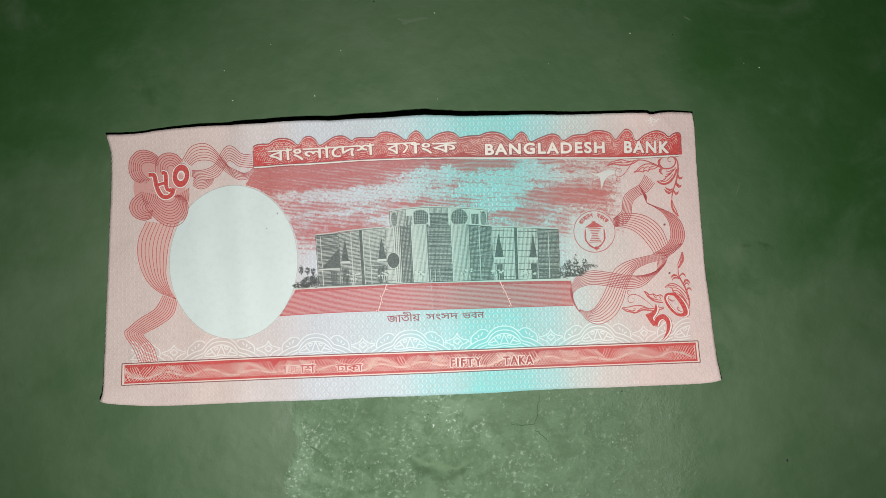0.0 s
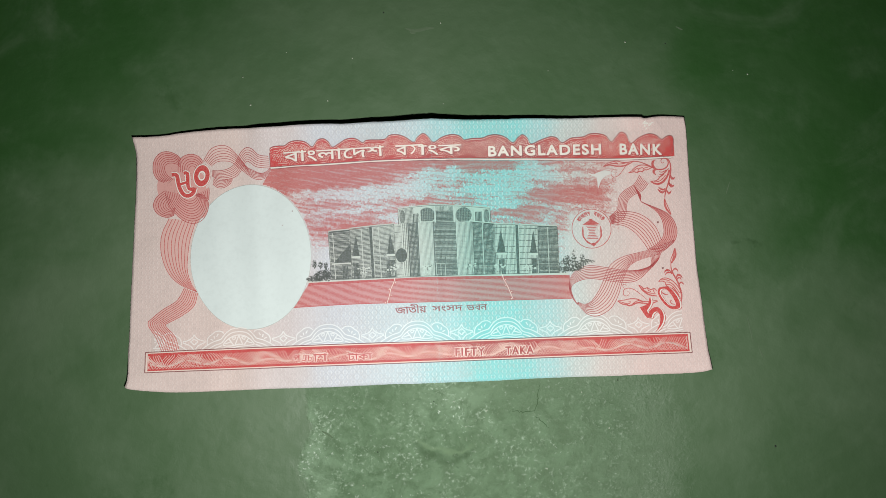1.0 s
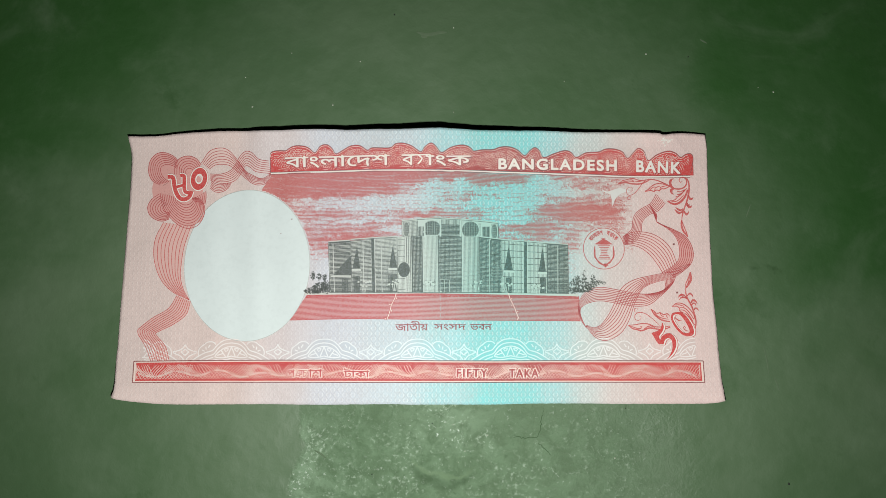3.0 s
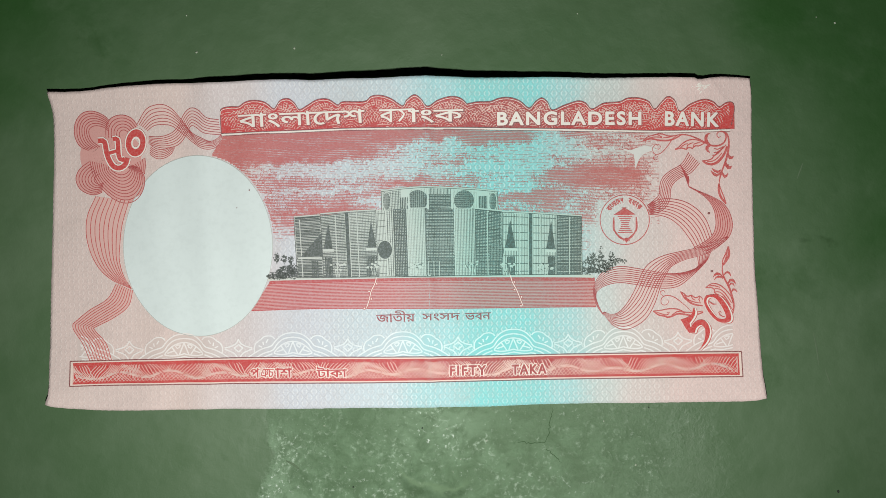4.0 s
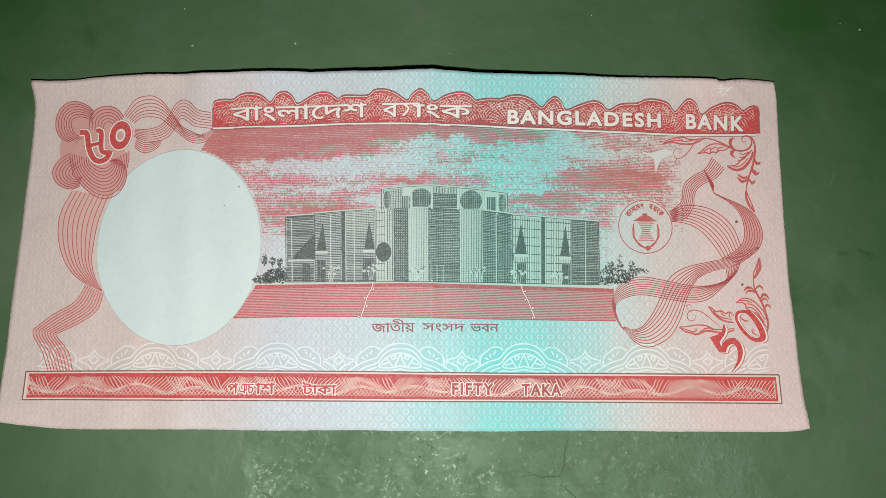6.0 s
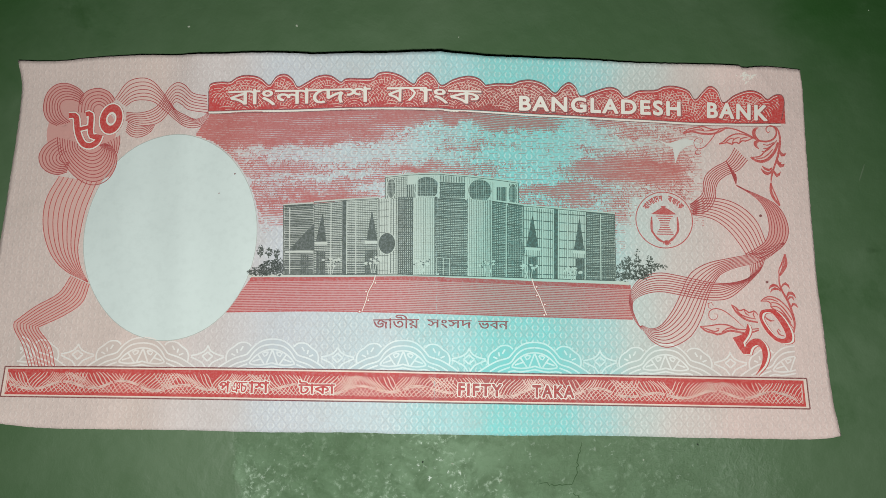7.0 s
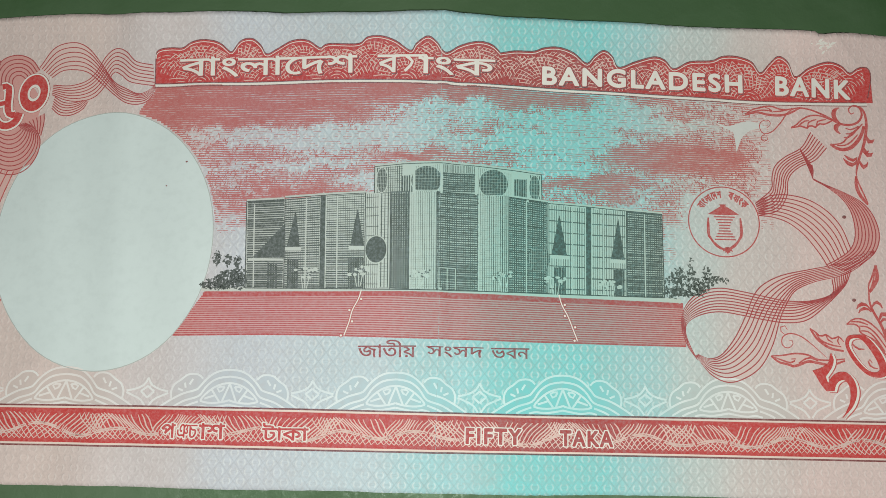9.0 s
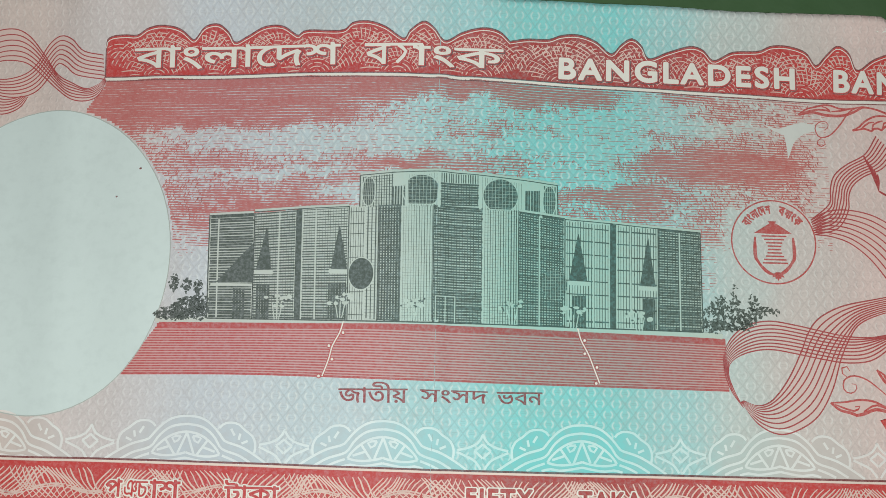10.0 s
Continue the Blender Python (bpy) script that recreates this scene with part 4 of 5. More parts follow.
ribbon("petal", [(-63.97, 18.99), (-65.87, 17.59), (-66.77, 15.65), (-66.18, 13.74), (-64.75, 12.61), (-63.04, 12.19), (-61.43, 12.68)], [(-62.01, 16.5), (-62.69, 15.91), (-63, 15.32), (-62.75, 14.75), (-62.16, 14.38), (-61.6, 14.39), (-61.07, 14.6)], 7, 0.15, tint=ROSE)
ribbon("petal", [(-63.8, 19.18), (-63.08, 16.09), (-61.3, 13.25), (-58.71, 11.04), (-56.27, 10.42), (-54.16, 11.34), (-52.89, 13.47), (-52.74, 15.79), (-53.83, 17.5), (-55.19, 18.24)], [(-59.58, 18.1), (-59.5, 17.33), (-58.9, 16.77), (-57.94, 16.3), (-57.2, 16.25), (-56.49, 16.46), (-55.98, 16.86), (-55.65, 17.26), (-55.87, 17.64), (-56.25, 17.82)], 10, 0.15, tint=ROSE)
ribbon("petal", [(-52.55, 19.67), (-52.43, 18.31), (-52.68, 16.29)], [(-54.66, 18.45), (-54.33, 18.07), (-53.83, 17.5)], 5, 0.14, tint=ROSE)
ribbon("ribbon", [(-51.51, 20.48), (-50.3, 19.52), (-48.78, 19.46), (-47.17, 20.34), (-46.34, 21.72)], [(-51.3, 22.24), (-50.11, 21.48), (-48.96, 21.3), (-47.84, 21.51), (-47.11, 21.83)], 6, 0.14)
ribbon("ribbon", [(-53.95, 26.7), (-51.95, 29.72), (-49.2, 30.58), (-47.06, 29.83), (-44.94, 27.46), (-42.8, 24.7), (-40.8, 23.53), (-38.87, 22.78), (-37.25, 23.6), (-36.74, 24.39)], [(-51.95, 25.18), (-50.54, 26.21), (-48.68, 26.44), (-46.74, 26.06), (-44.68, 24.49), (-42.64, 22.74), (-40.64, 21.39), (-38.76, 21.23), (-37.33, 22.04), (-36.52, 23.92)], 7, 0.14)
ribbon("ribbon", [(-51.66, 24.01), (-49.2, 23.94), (-46.99, 24.67), (-45.59, 26.07), (-44.28, 28.65), (-42.82, 29.76), (-41.23, 29.22), (-39.58, 27.65), (-37.11, 27.2)], [(-51.71, 22.55), (-49.37, 21.69), (-47.1, 21.71), (-45.27, 22.51), (-43.91, 24.29), (-42.91, 26.08), (-41.73, 25.68), (-40.12, 24.51), (-36.72, 24.08)], 7, 0.14, over=0.065)

# the numeral in the knot
for grow, over, colour, tag in ((0.60, 0.10, THREAD, "numeral_shadow"), (0.48, 0.12, PALE, "numeral_edge"), (0.0, 0.15, RED, "numeral")):
    digit = Plate(over)
    digit.line([(-62.02, 23.23), (-60.76, 23.09), (-60.27, 20.81), (-59.82, 19.34), (-58.94, 17.96), (-57.7, 17.62), (-56.56, 18.35), (-56.1, 19.68)], 1.0 + grow)
    digit.line([(-58.93, 23.52), (-58.02, 23.42), (-57.85, 20.29), (-57.38, 19.33), (-56.59, 19.43)], 0.9 + grow)
    digit.line([(-60.03, 20.62), (-58.01, 21.18)], 0.7 + grow)
    digit.make(tag, colour, note)
    zero = Plate(over + 0.01)
    u0, v0 = (-54.32, 22.75)
    zero.disc(u0, v0, 2.0 + grow / 2, 2.8 + grow / 2, -0.12, 2, 48, (0.46 if grow == 0 else 0.38 - grow * 0.2))
    zero.make(tag, colour, note)

# right side: the long looped ribbon
ribbon("ribbon", [(58.73, 18.98), (57.19, 16.64), (54.81, 15.23), (53.26, 13.83), (52.7, 12.13), (52.46, 10.28), (50.07, 8.21)], [(60.92, 16.75), (59.11, 14.84), (57.08, 13.94), (55.54, 12.72), (54.92, 11.36), (54.75, 9.52), (53.34, 7.32), (50.5, 6.47)], 8, 0.15, label="pink looped ribbon of fine parallel lines")
ribbon("ribbon", [(57.01, 16.47), (57.77, 14.63), (58.65, 11.97)], [(58.58, 14.15), (58.71, 13.31), (58.65, 11.97)], 5, 0.2, tint=ROSE)
ribbon("ribbon", [(58.66, 12.14), (60.27, 11.33), (62.81, 10.2), (65.33, 8.74), (66.86, 6.78), (67.53, 4.15), (66.9, 1.84), (65.17, 0.16), (62.49, -1.36)], [(58.72, 11.9), (60.57, 10.84), (62.44, 9.36), (63.64, 7.55), (64.11, 5.4), (64, 3.42), (63.16, 1.75), (61.3, 0.41), (59.64, -0.44)], 8, 0.15, tint=ROSE)
ribbon("ribbon", [(50.07, 8.21), (52.26, 9.38), (54.92, 9.59), (57.87, 8.94), (60.4, 7.33), (62.21, 5.03), (63.33, 1.92)], [(50.5, 6.47), (52.47, 6.3), (54.76, 5.54), (56.97, 3.78), (58.78, 1.34), (59.8, -0.44), (60.09, -0.93)], 8, 0.15)
ribbon("ribbon", [(66.56, 1.83), (63.59, 0.73), (60.81, -0.36), (57.38, -1.11), (53.25, -2.06), (50.44, -3.5), (48.99, -5.24), (47.86, -7.79), (46.23, -10.83), (44.3, -13.19), (42.61, -13.82), (40.96, -13.26)], [(66.71, 1.49), (64.19, -0.63), (61.73, -1.88), (57.95, -2.82), (55.18, -4.07), (53.72, -5.97), (52.58, -8.35), (51.41, -11.71), (49.61, -14.73), (47.22, -16.41), (44.88, -16.95), (42.57, -15.86), (40.63, -13.44)], 9, 0.15, over=0.065)
ribbon("ribbon", [(39.21, -10.65), (38.83, -8.66), (39.66, -6.46), (41.56, -4.74), (44.27, -4.07), (47.31, -4.44), (50.37, -5.03), (53.74, -5.63), (57.12, -5.56), (60.22, -4.47), (60.34, -2.43)], [(39.66, -12.13), (39.4, -9.65), (40.27, -8.47), (42.13, -7.66), (44.49, -7.37), (47.52, -7.8), (50.89, -8.39), (53.57, -8.67), (56.29, -8.27), (58.75, -6.53), (61.99, -3.41), (63.15, -1)], 9, 0.15)
ribbon("ribbon", [(38.87, -8.66), (38.98, -10.32), (39.66, -12.3), (40.78, -13.93)], [(39.42, -8.98), (39.38, -10.48), (39.99, -12.29), (40.94, -14.09)], 3, 0.16, tint=ROSE)

# the round seal
K = 48.71 - SU
def seal_at(x, y):
    return (SU + (x - 250) / 100 * K, SV - (y - 577) / 100 * K)
seal = Plate(0.08)
seal.ring(SU, SV, 1.55 * K, 1.55 * K, 0.17)
seal_part = seal.make("round_seal", BRICK, note, "small round red seal with tiny lettering")
for tag, a, b in (("roof", [seal_at(232, 512), seal_at(250, 505), seal_at(268, 512)], [seal_at(180, 545), seal_at(250, 548), seal_at(318, 545)]), ("knob", [seal_at(232, 500), seal_at(262, 500)], [seal_at(240, 514), seal_at(256, 514)])):
    shape = Plate(0.09)
    shape.fill(a, b)
    shape.make(tag, BRICK, seal_part)
for k in range(9):
    y = 556 + k * 12.5
    half = 46 - 22 * math.sin(math.pi * min(1.0, k / 7.5))
    bar = Plate(0.09)
    bar.line([seal_at(252 - half, y), seal_at(252 + half, y)], 0.17)
    bar.make("bar", BRICK, seal_part)
for side in (-1, 1):
    for tag, pts in (("bracket", [(70, 560), (72, 600), (70, 640), (50, 668)]), ("frond", [(60, 660), (30, 690), (5, 700)])):
        arm = Plate(0.09)
        arm.line([seal_at(252 + side * x, y) for x, y in pts], 0.42, 0.5)
        arm.make(tag, BRICK, seal_part)
star = Plate(0.09)
for du in (-22, -10, 0, 10, 22):
    star.leaf(seal_at(260, 690), seal_at(260 + du, 722 - abs(du) * 0.6), 0.4)
star.make("foot_star", BRICK, seal_part)
def seal_word(pieces, start, step):
    """A word round the seal's upper edge, syllable by syllable, each with its share of the arc."""
    q = start
    for glyph, share in pieces:
        m = math.radians(q - step * share / 2)
        c, s, half = math.cos(m), math.sin(m), 1.08 * K * math.radians(step * share) / 2 * 0.96
        u, v = SU + 1.06 * K * c, SV + 1.06 * K * s
        lettering("seal_letter", glyph, (u - s * half, v + c * half), (u + s * half, v - c * half), 1.0, 0.09, BRICK, seal_part, 0.055)
        q -= step * share


seal_word([("বা", 1.5), ("ং", 0.6), ("লা", 1.5), ("েদ", 1.4), ("শ", 1.0)], 150, 9.5)
seal_word([("ব", 1.0), ("যা", 1.2), ("ং", 0.6), ("ক", 1.1)], 79, 11.5)


def scroll(name, pts, width=0.16, taper=0.6, material=BRICK, parent=None, label=""):
    s = Plate(0.07)
    s.line(pts, width, taper)
    return s.make(name, material, parent or note, label)


def leaf(upper, lower, *veins, body=0.34):
    """An acanthus leaf between two edges, both drawn from tip to base, with a heavy lower edge and inner strokes."""
    blade = Plate(0.05)
    blade.fill(upper, lower)
    whole = blade.make("leaf", BLUSH, note)
    for tag, pts, w in [("leaf_edge", upper, 0.24), ("leaf_edge", lower, body * 1.1)] + [("vein", v, 0.23) for v in veins]:
        rib = Plate(0.07)
        rib.line(pts, w, 0.35)
        rib.make(tag, BRICK, whole)


def crescent(outer, inner):
    """A curled leaflet, a thick sickle between two curves."""
    hook = Plate(0.07)
    hook.fill(outer, inner)
    hook.line(outer, 0.26, 0.4)
    hook.make("curl", BRICK, note)


# the flourish at the upper right corner
scroll("vine", [(63.01, 20.33), (60.79, 21.66), (59.07, 22.4), (57.13, 22.7), (55.69, 22.05), (54.54, 20.5), (53.13, 19), (51.8, 18.7), (51.33, 19.8), (51.73, 20.54), (52.62, 20.75), (53.02, 20.11), (52.47, 19.63)], 0.17, label="red printed vine scroll")
scroll("vine", [(52.06, 18.61), (51.41, 18.05), (51.82, 17.51), (52.45, 17.79), (52.3, 18.34)], 0.16)
scroll("vine", [(56.6, 22.6), (58.63, 22.5), (60.79, 21.66), (63.11, 20.43), (64.68, 20.27), (65.86, 20.84), (66.38, 21.96), (66.02, 22.98), (65.16, 23.24), (64.5, 22.67), (64.71, 21.93), (65.25, 22.13)], 0.34)
scroll("vine", [(65.15, 23.15), (66.37, 22.89), (66.87, 21.51), (66.81, 19.66), (66.29, 17.36), (65.66, 15.72), (65.09, 13.73)], 0.42)
scroll("vine", [(65.47, 15.54), (65.01, 13.73), (64.85, 12.56)], 0.3)
leaf([(49.4, 21.6), (50.52, 22.35), (51.88, 22.7), (52.25, 22.85), (53.4, 22.85), (54.5, 22.45), (55.9, 22.45), (57.31, 22.75)], [(49.39, 21.5), (51.1, 21.92), (52.67, 21.58), (54.6, 21.52), (56.04, 21.95), (57.3, 22.65)],
     [(49.86, 21.85), (51.58, 22.25), (52.98, 22.2), (53.49, 21.95), (52.92, 22.5), (52.33, 22.7)], [(53.49, 22.06), (54.64, 22.17), (56.24, 22.57)])
leaf([(55.89, 19.7), (56.7, 20.08), (57.44, 20.82), (58.73, 21.51), (60.25, 21.55), (61.81, 20.95)], [(55.89, 19.61), (57.47, 19.9), (58.08, 19.56), (58.74, 20.04), (59.53, 19.79), (60, 20.35), (60.8, 20.28), (61.99, 20.86)],
     [(56.95, 19.89), (57.87, 20.65), (58.6, 20.77)], [(58.28, 19.84), (58.59, 20.58), (59.69, 20.99)], [(59.63, 20.07), (59.85, 20.71), (61.11, 21.02)], body=0.26)
crescent([(63.18, 22.83), (62.36, 22.62), (62.04, 21.69), (62.35, 20.96), (63.19, 20.34)], [(63.18, 22.83), (62.7, 22.35), (62.57, 21.7), (62.8, 21.06), (63.28, 20.43)])
crescent([(63.8, 20.35), (62.84, 20.42), (62.19, 19.95), (62.42, 19.31), (63, 18.87)], [(63.8, 20.26), (63.09, 20.15), (62.8, 19.78), (62.77, 19.32), (63.1, 18.96)])
leaf([(61.5, 17.29), (62.46, 17.31), (63.36, 17.59), (63.92, 18.24), (64.57, 18.8), (65.5, 19.55), (66.35, 20.48)], [(61.5, 17.29), (62.43, 16.67), (63.55, 16.51), (64.62, 16.98), (65.56, 17.99), (66.15, 19.01), (66.5, 20.12)],
     [(62.45, 17.12), (63.5, 17.14), (64.49, 17.7), (65.53, 18.81)], [(63.49, 18.33), (64.28, 18.43), (65.21, 19.18)], [(63.79, 18.88), (64.67, 18.99), (65.79, 19.92)], [(63.85, 19.71), (64.71, 19.54), (65.8, 20.11)], body=0.5)
leaf([(64.85, 12.56), (65.13, 11.49), (65.65, 10.17), (66.24, 8.59)], [(64.85, 12.56), (64.76, 11.22), (65.19, 9.8), (66.23, 8.41)], body=0.45)
for outer, inner in (([(66.65, 18.74), (66.84, 17.74), (67.34, 17.47), (67.83, 18.12)], [(66.68, 19.01), (67.13, 18.11), (67.47, 18.02), (67.83, 18.12)]), ([(66.1, 17.09), (66.44, 15.73), (67.03, 15.47), (67.42, 16.11)], [(66.12, 17.36), (66.65, 16.28), (67.07, 16.01), (67.42, 16.11)]), ([(65.88, 16.45), (66.36, 15.91), (66.92, 16.37)], [(65.91, 16.81), (66.49, 16.46), (66.92, 16.37)]),
                     ([(65.42, 14.81), (65.87, 13.74), (66.41, 14.02), (66.63, 14.65)], [(65.44, 15.09), (65.99, 14.28), (66.35, 14.38), (66.63, 14.65)]), ([(65.16, 14.81), (64.51, 14.08), (63.75, 14.34), (63.2, 15.23)], [(65.18, 15.08), (64.54, 14.53), (63.87, 14.79), (63.2, 15.23)]), ([(65.19, 15.17), (64.56, 14.8), (63.81, 15.15), (63.41, 15.69)], [(65.21, 15.44), (64.58, 15.16), (64, 15.43), (63.41, 15.69)])):
    crescent(outer, inner)

# the flourish at the lower right corner
leaf([(66.6, -0.32), (65.96, -2.06), (65.45, -3.1), (65.39, -3.96)], [(66.6, -0.32), (66.73, -2.04), (66.13, -3.26), (65.47, -4.13)], [(66.46, -1.01), (66.08, -2.74), (65.58, -3.78)], body=0.5)
scroll("vine", [(65.41, -3.79), (65.37, -5.49), (65.85, -7.01), (66.66, -8.6), (67.28, -10.52), (67.63, -12.6), (67.15, -14.69), (66.25, -15.78)], 0.40, label="red printed vine scroll")
for outer, inner in (([(65.62, -6.76), (64.67, -5.76), (63.89, -5.86), (63.51, -6.55)], [(65.63, -6.59), (64.73, -6.1), (64.04, -6.2), (63.51, -6.55)]), ([(65.52, -6.93), (64.8, -6.35), (64.11, -6.54), (63.72, -7.14)], [(65.53, -6.76), (64.78, -6.69), (64.17, -6.79), (63.72, -7.14)]), ([(65.65, -6.25), (66.13, -5.48), (66.72, -5.55), (67.08, -6.4)], [(65.74, -6.25), (66.19, -5.82), (66.61, -5.89), (67.08, -6.4)]),
                     ([(66.44, -8.18), (66.86, -7.08), (67.6, -7.15), (68.04, -8.07)], [(66.52, -8.27), (66.99, -7.5), (67.49, -7.57), (68.04, -8.07)]), ([(66.68, -8.35), (67.14, -7.75), (67.55, -7.91), (67.75, -8.5)], [(66.76, -8.43), (67.2, -8.09), (67.45, -8.17), (67.75, -8.5)]), ([(67.17, -9.69), (67.56, -8.92), (67.96, -9.08), (68.33, -9.75)], [(67.25, -9.77), (67.61, -9.34), (67.85, -9.42), (68.33, -9.75)])):
    crescent(outer, inner)
leaf([(61.91, -8.7), (62.9, -8), (63.93, -7.9), (65.08, -8.38), (66.19, -9.37), (67.1, -10.69), (67.56, -12.36)], [(61.91, -8.7), (63.03, -8.67), (63.68, -9.08), (63.73, -9.75), (64.62, -10.32), (65.75, -10.97), (67.41, -13.36)],
     [(63.69, -8.91), (64.87, -9.06), (65.98, -10.04), (67.18, -11.86)], [(63.82, -9.58), (64.83, -9.65), (65.78, -10.55), (66.98, -12.37)], [(62.54, -8.35), (63.73, -8.32), (64.89, -8.72)], body=0.24)
leaf([(56.73, -9.4), (57.47, -9.89), (58.12, -10.46), (58.91, -10.19), (59.82, -10.76), (60.7, -10.41), (61.34, -11.14)], [(56.73, -9.4), (57.43, -10.56), (58.4, -11.46), (59.57, -12.1), (61.27, -12.4)],
     [(57.46, -10.06), (58.26, -11.05), (59.6, -11.6), (60.96, -11.82)], [(58.9, -10.28), (59.12, -10.86), (59.79, -11.26)], [(60.69, -10.49), (60.48, -11.16), (60.72, -11.57)])
leaf([(51.08, -13.28), (52.69, -13.16), (54.4, -12.88), (56.09, -13.01), (57.6, -13.64), (59.48, -13.68), (61.38, -13.48)], [(51.08, -13.28), (52.14, -14.09), (53.47, -14.39), (53.79, -14.63), (54.82, -14.44), (56.21, -13.92), (57.74, -14.13), (59.45, -14.35), (61.36, -13.72)],
     [(51.5, -13.44), (52.82, -13.91), (53.82, -14.13), (54.53, -13.62), (53.85, -13.64)], [(54.83, -14.19), (56.24, -13.42), (57.59, -13.81)])
scroll("vine", [(58.81, -13.36), (57.02, -11.74), (55.38, -10.52), (53.88, -10.14), (52.83, -10.66), (52.69, -11.67), (53.34, -12.15), (54.12, -11.8), (54.16, -11.13), (53.65, -11.06)], 0.17)
scroll("vine", [(53.19, -10.32), (52.55, -9.75), (52.75, -9.15), (53.35, -9.14), (53.57, -9.64)], 0.17)

# the figure at the lower right
for du, dv, over, colour, tag, grow in ((0.34, -0.12, 0.11, PALE, "figure_edge", 0.0), (0.50, -0.2, 0.095, BRICK, "figure_shadow", 0.0), (0, 0, 0.15, RED, "figure", 0.0)):
    shift = lambda pts: [(u + du, v + dv) for u, v in pts]
    ring = Plate(over)
    edge, hole = [(62.77, -10.11), (64.37, -10.24), (65.93, -11.89), (66.95, -14.03), (66.93, -15.52), (65.82, -15.95), (64.27, -15.57), (62.62, -13.95), (61.56, -11.81), (61.81, -10.46), (62.77, -10.11)], [(62.74, -10.61), (63.75, -10.76), (64.84, -12.07), (65.73, -13.72), (65.98, -14.88), (65.21, -15.22), (64.16, -14.75), (62.99, -13.44), (62.07, -11.8), (62.21, -10.87), (62.74, -10.61)]
    ring.fill(shift(edge), shift(hole))
    ring.make(tag, colour, note)
    five = Plate(over)
    five.fill(shift([(59.45, -12.69), (59.75, -13.59), (59.43, -14.68), (58.51, -15.93)]), shift([(59.27, -12.86), (58.95, -14.02), (57.97, -14.71), (56.66, -15.15)]))
    five.fill(shift([(58.51, -15.85), (58.65, -16.51), (59.04, -17.16), (59.59, -17.88)]), shift([(56.66, -15.15), (57.21, -16.04), (57.76, -17.02), (58.48, -17.91)]))
    five.fill(shift([(58.48, -17.91), (58.81, -16.67), (59.63, -15.66), (60.59, -15.23), (61.6, -15.38), (62.46, -16.43), (62.69, -18.07), (61.98, -19.88), (60.54, -21.37)]), shift([(59.59, -17.88), (59.9, -16.98), (60.44, -16.47), (61.04, -16.38), (61.59, -16.94), (61.77, -18.09), (61.6, -19.32), (61.02, -20.55), (60.37, -21.46)]))
    five.make(tag, colour, note)
scroll("curl", [(65.13, -13.98), (64.67, -13.41), (64.62, -14.07), (65.09, -14.56), (65.83, -14.71)], 0.25)
scroll("curl", [(62.37, -11.12), (63.16, -12.02), (64.17, -12.09)], 0.3)

GHOST = bare("ghost_print", (0.72, 0.71, 0.69), grain=0.2)
# the pale shape under the upper flourish
swoop = Plate(0.06)
swoop.fill([(44.76, 20.22), (46.7, 19.66), (48.34, 20.18), (50.14, 20.51), (52.38, 19.72)], [(44.76, 20.22), (46.5, 19.19), (48.62, 18.62), (50.24, 19.22), (52.38, 19.63)])
swoop.fill([(47.39, 19.04), (47.67, 17.4), (47.77, 15.94)], [(50.25, 19.31), (48.76, 18.07), (47.86, 15.95)])
swoop.make("pale_swoop", GHOST, note, "pale swooping shape")

# the row of white arches
AU, AV = (22.34, -21.63)
PITCH = 22.53
BASE = -21.75
# half of an arch: distance from its middle and height over the bar
ARCH = [[(0, 5.26), (1.2, 5.15), (2.25, 4.75), (3.1, 4.1), (3.75, 3.4), (4.4, 2.6), (4.9, 2.4), (6.4, 1.95), (8.0, 1.1), (9.6, 0.05)],
        [(0, 4.35), (1.1, 4.22), (2.0, 3.95), (2.8, 3.4), (3.4, 2.75), (3.95, 1.9), (4.6, 1.5), (6.2, 1.0), (7.7, 0.15)],
        [(0, 3.5), (1.0, 3.35), (2.0, 2.95), (2.9, 2.3), (3.6, 1.6), (3.95, 1.05)],
        [(0, 1.2), (0.9, 0.95), (2.2, 0.8), (3.2, 0.85), (3.95, 1.05)], [(0, 0.6), (1.4, 0.34), (2.6, 0.2), (3.6, 0.35), (4.6, 0.12)], [(4.25, 0.95), (5.4, 0.55), (6.3, 0.1)],
        [(0, 3.4), (0.95, 1.05)], [(2.55, 2.7), (1.35, 1.0)], [(3.4, 1.35), (1.9, 1.85)], [(0.7, 3.0), (1.7, 2.9), (1.22, 2.2), (0.7, 3.0)]]
LOBE = [[(3.75, 4.0), (4.2, 4.45), (4.85, 4.65), (5.9, 4.5), (6.7, 3.85), (7.6, 3.2), (8.0, 2.2), (7.9, 1.3)], [(5.1, 3.95), (5.55, 3.2)], [(6.2, 3.45), (6.05, 2.75)], [(7.1, 2.65), (6.4, 2.35)]]
STAR = [[(11.06, -17.7), (11.59, -18.61), (12.63, -19.17), (13.95, -19.48)], [(11.28, -21.57), (11.96, -20.64), (12.99, -20.11), (13.96, -19.69)], [(11.07, -18.79), (11.53, -19.19), (12.01, -19.52)], [(11.09, -20.35), (11.53, -19.94), (12.01, -19.52)]]
TU = 11.08
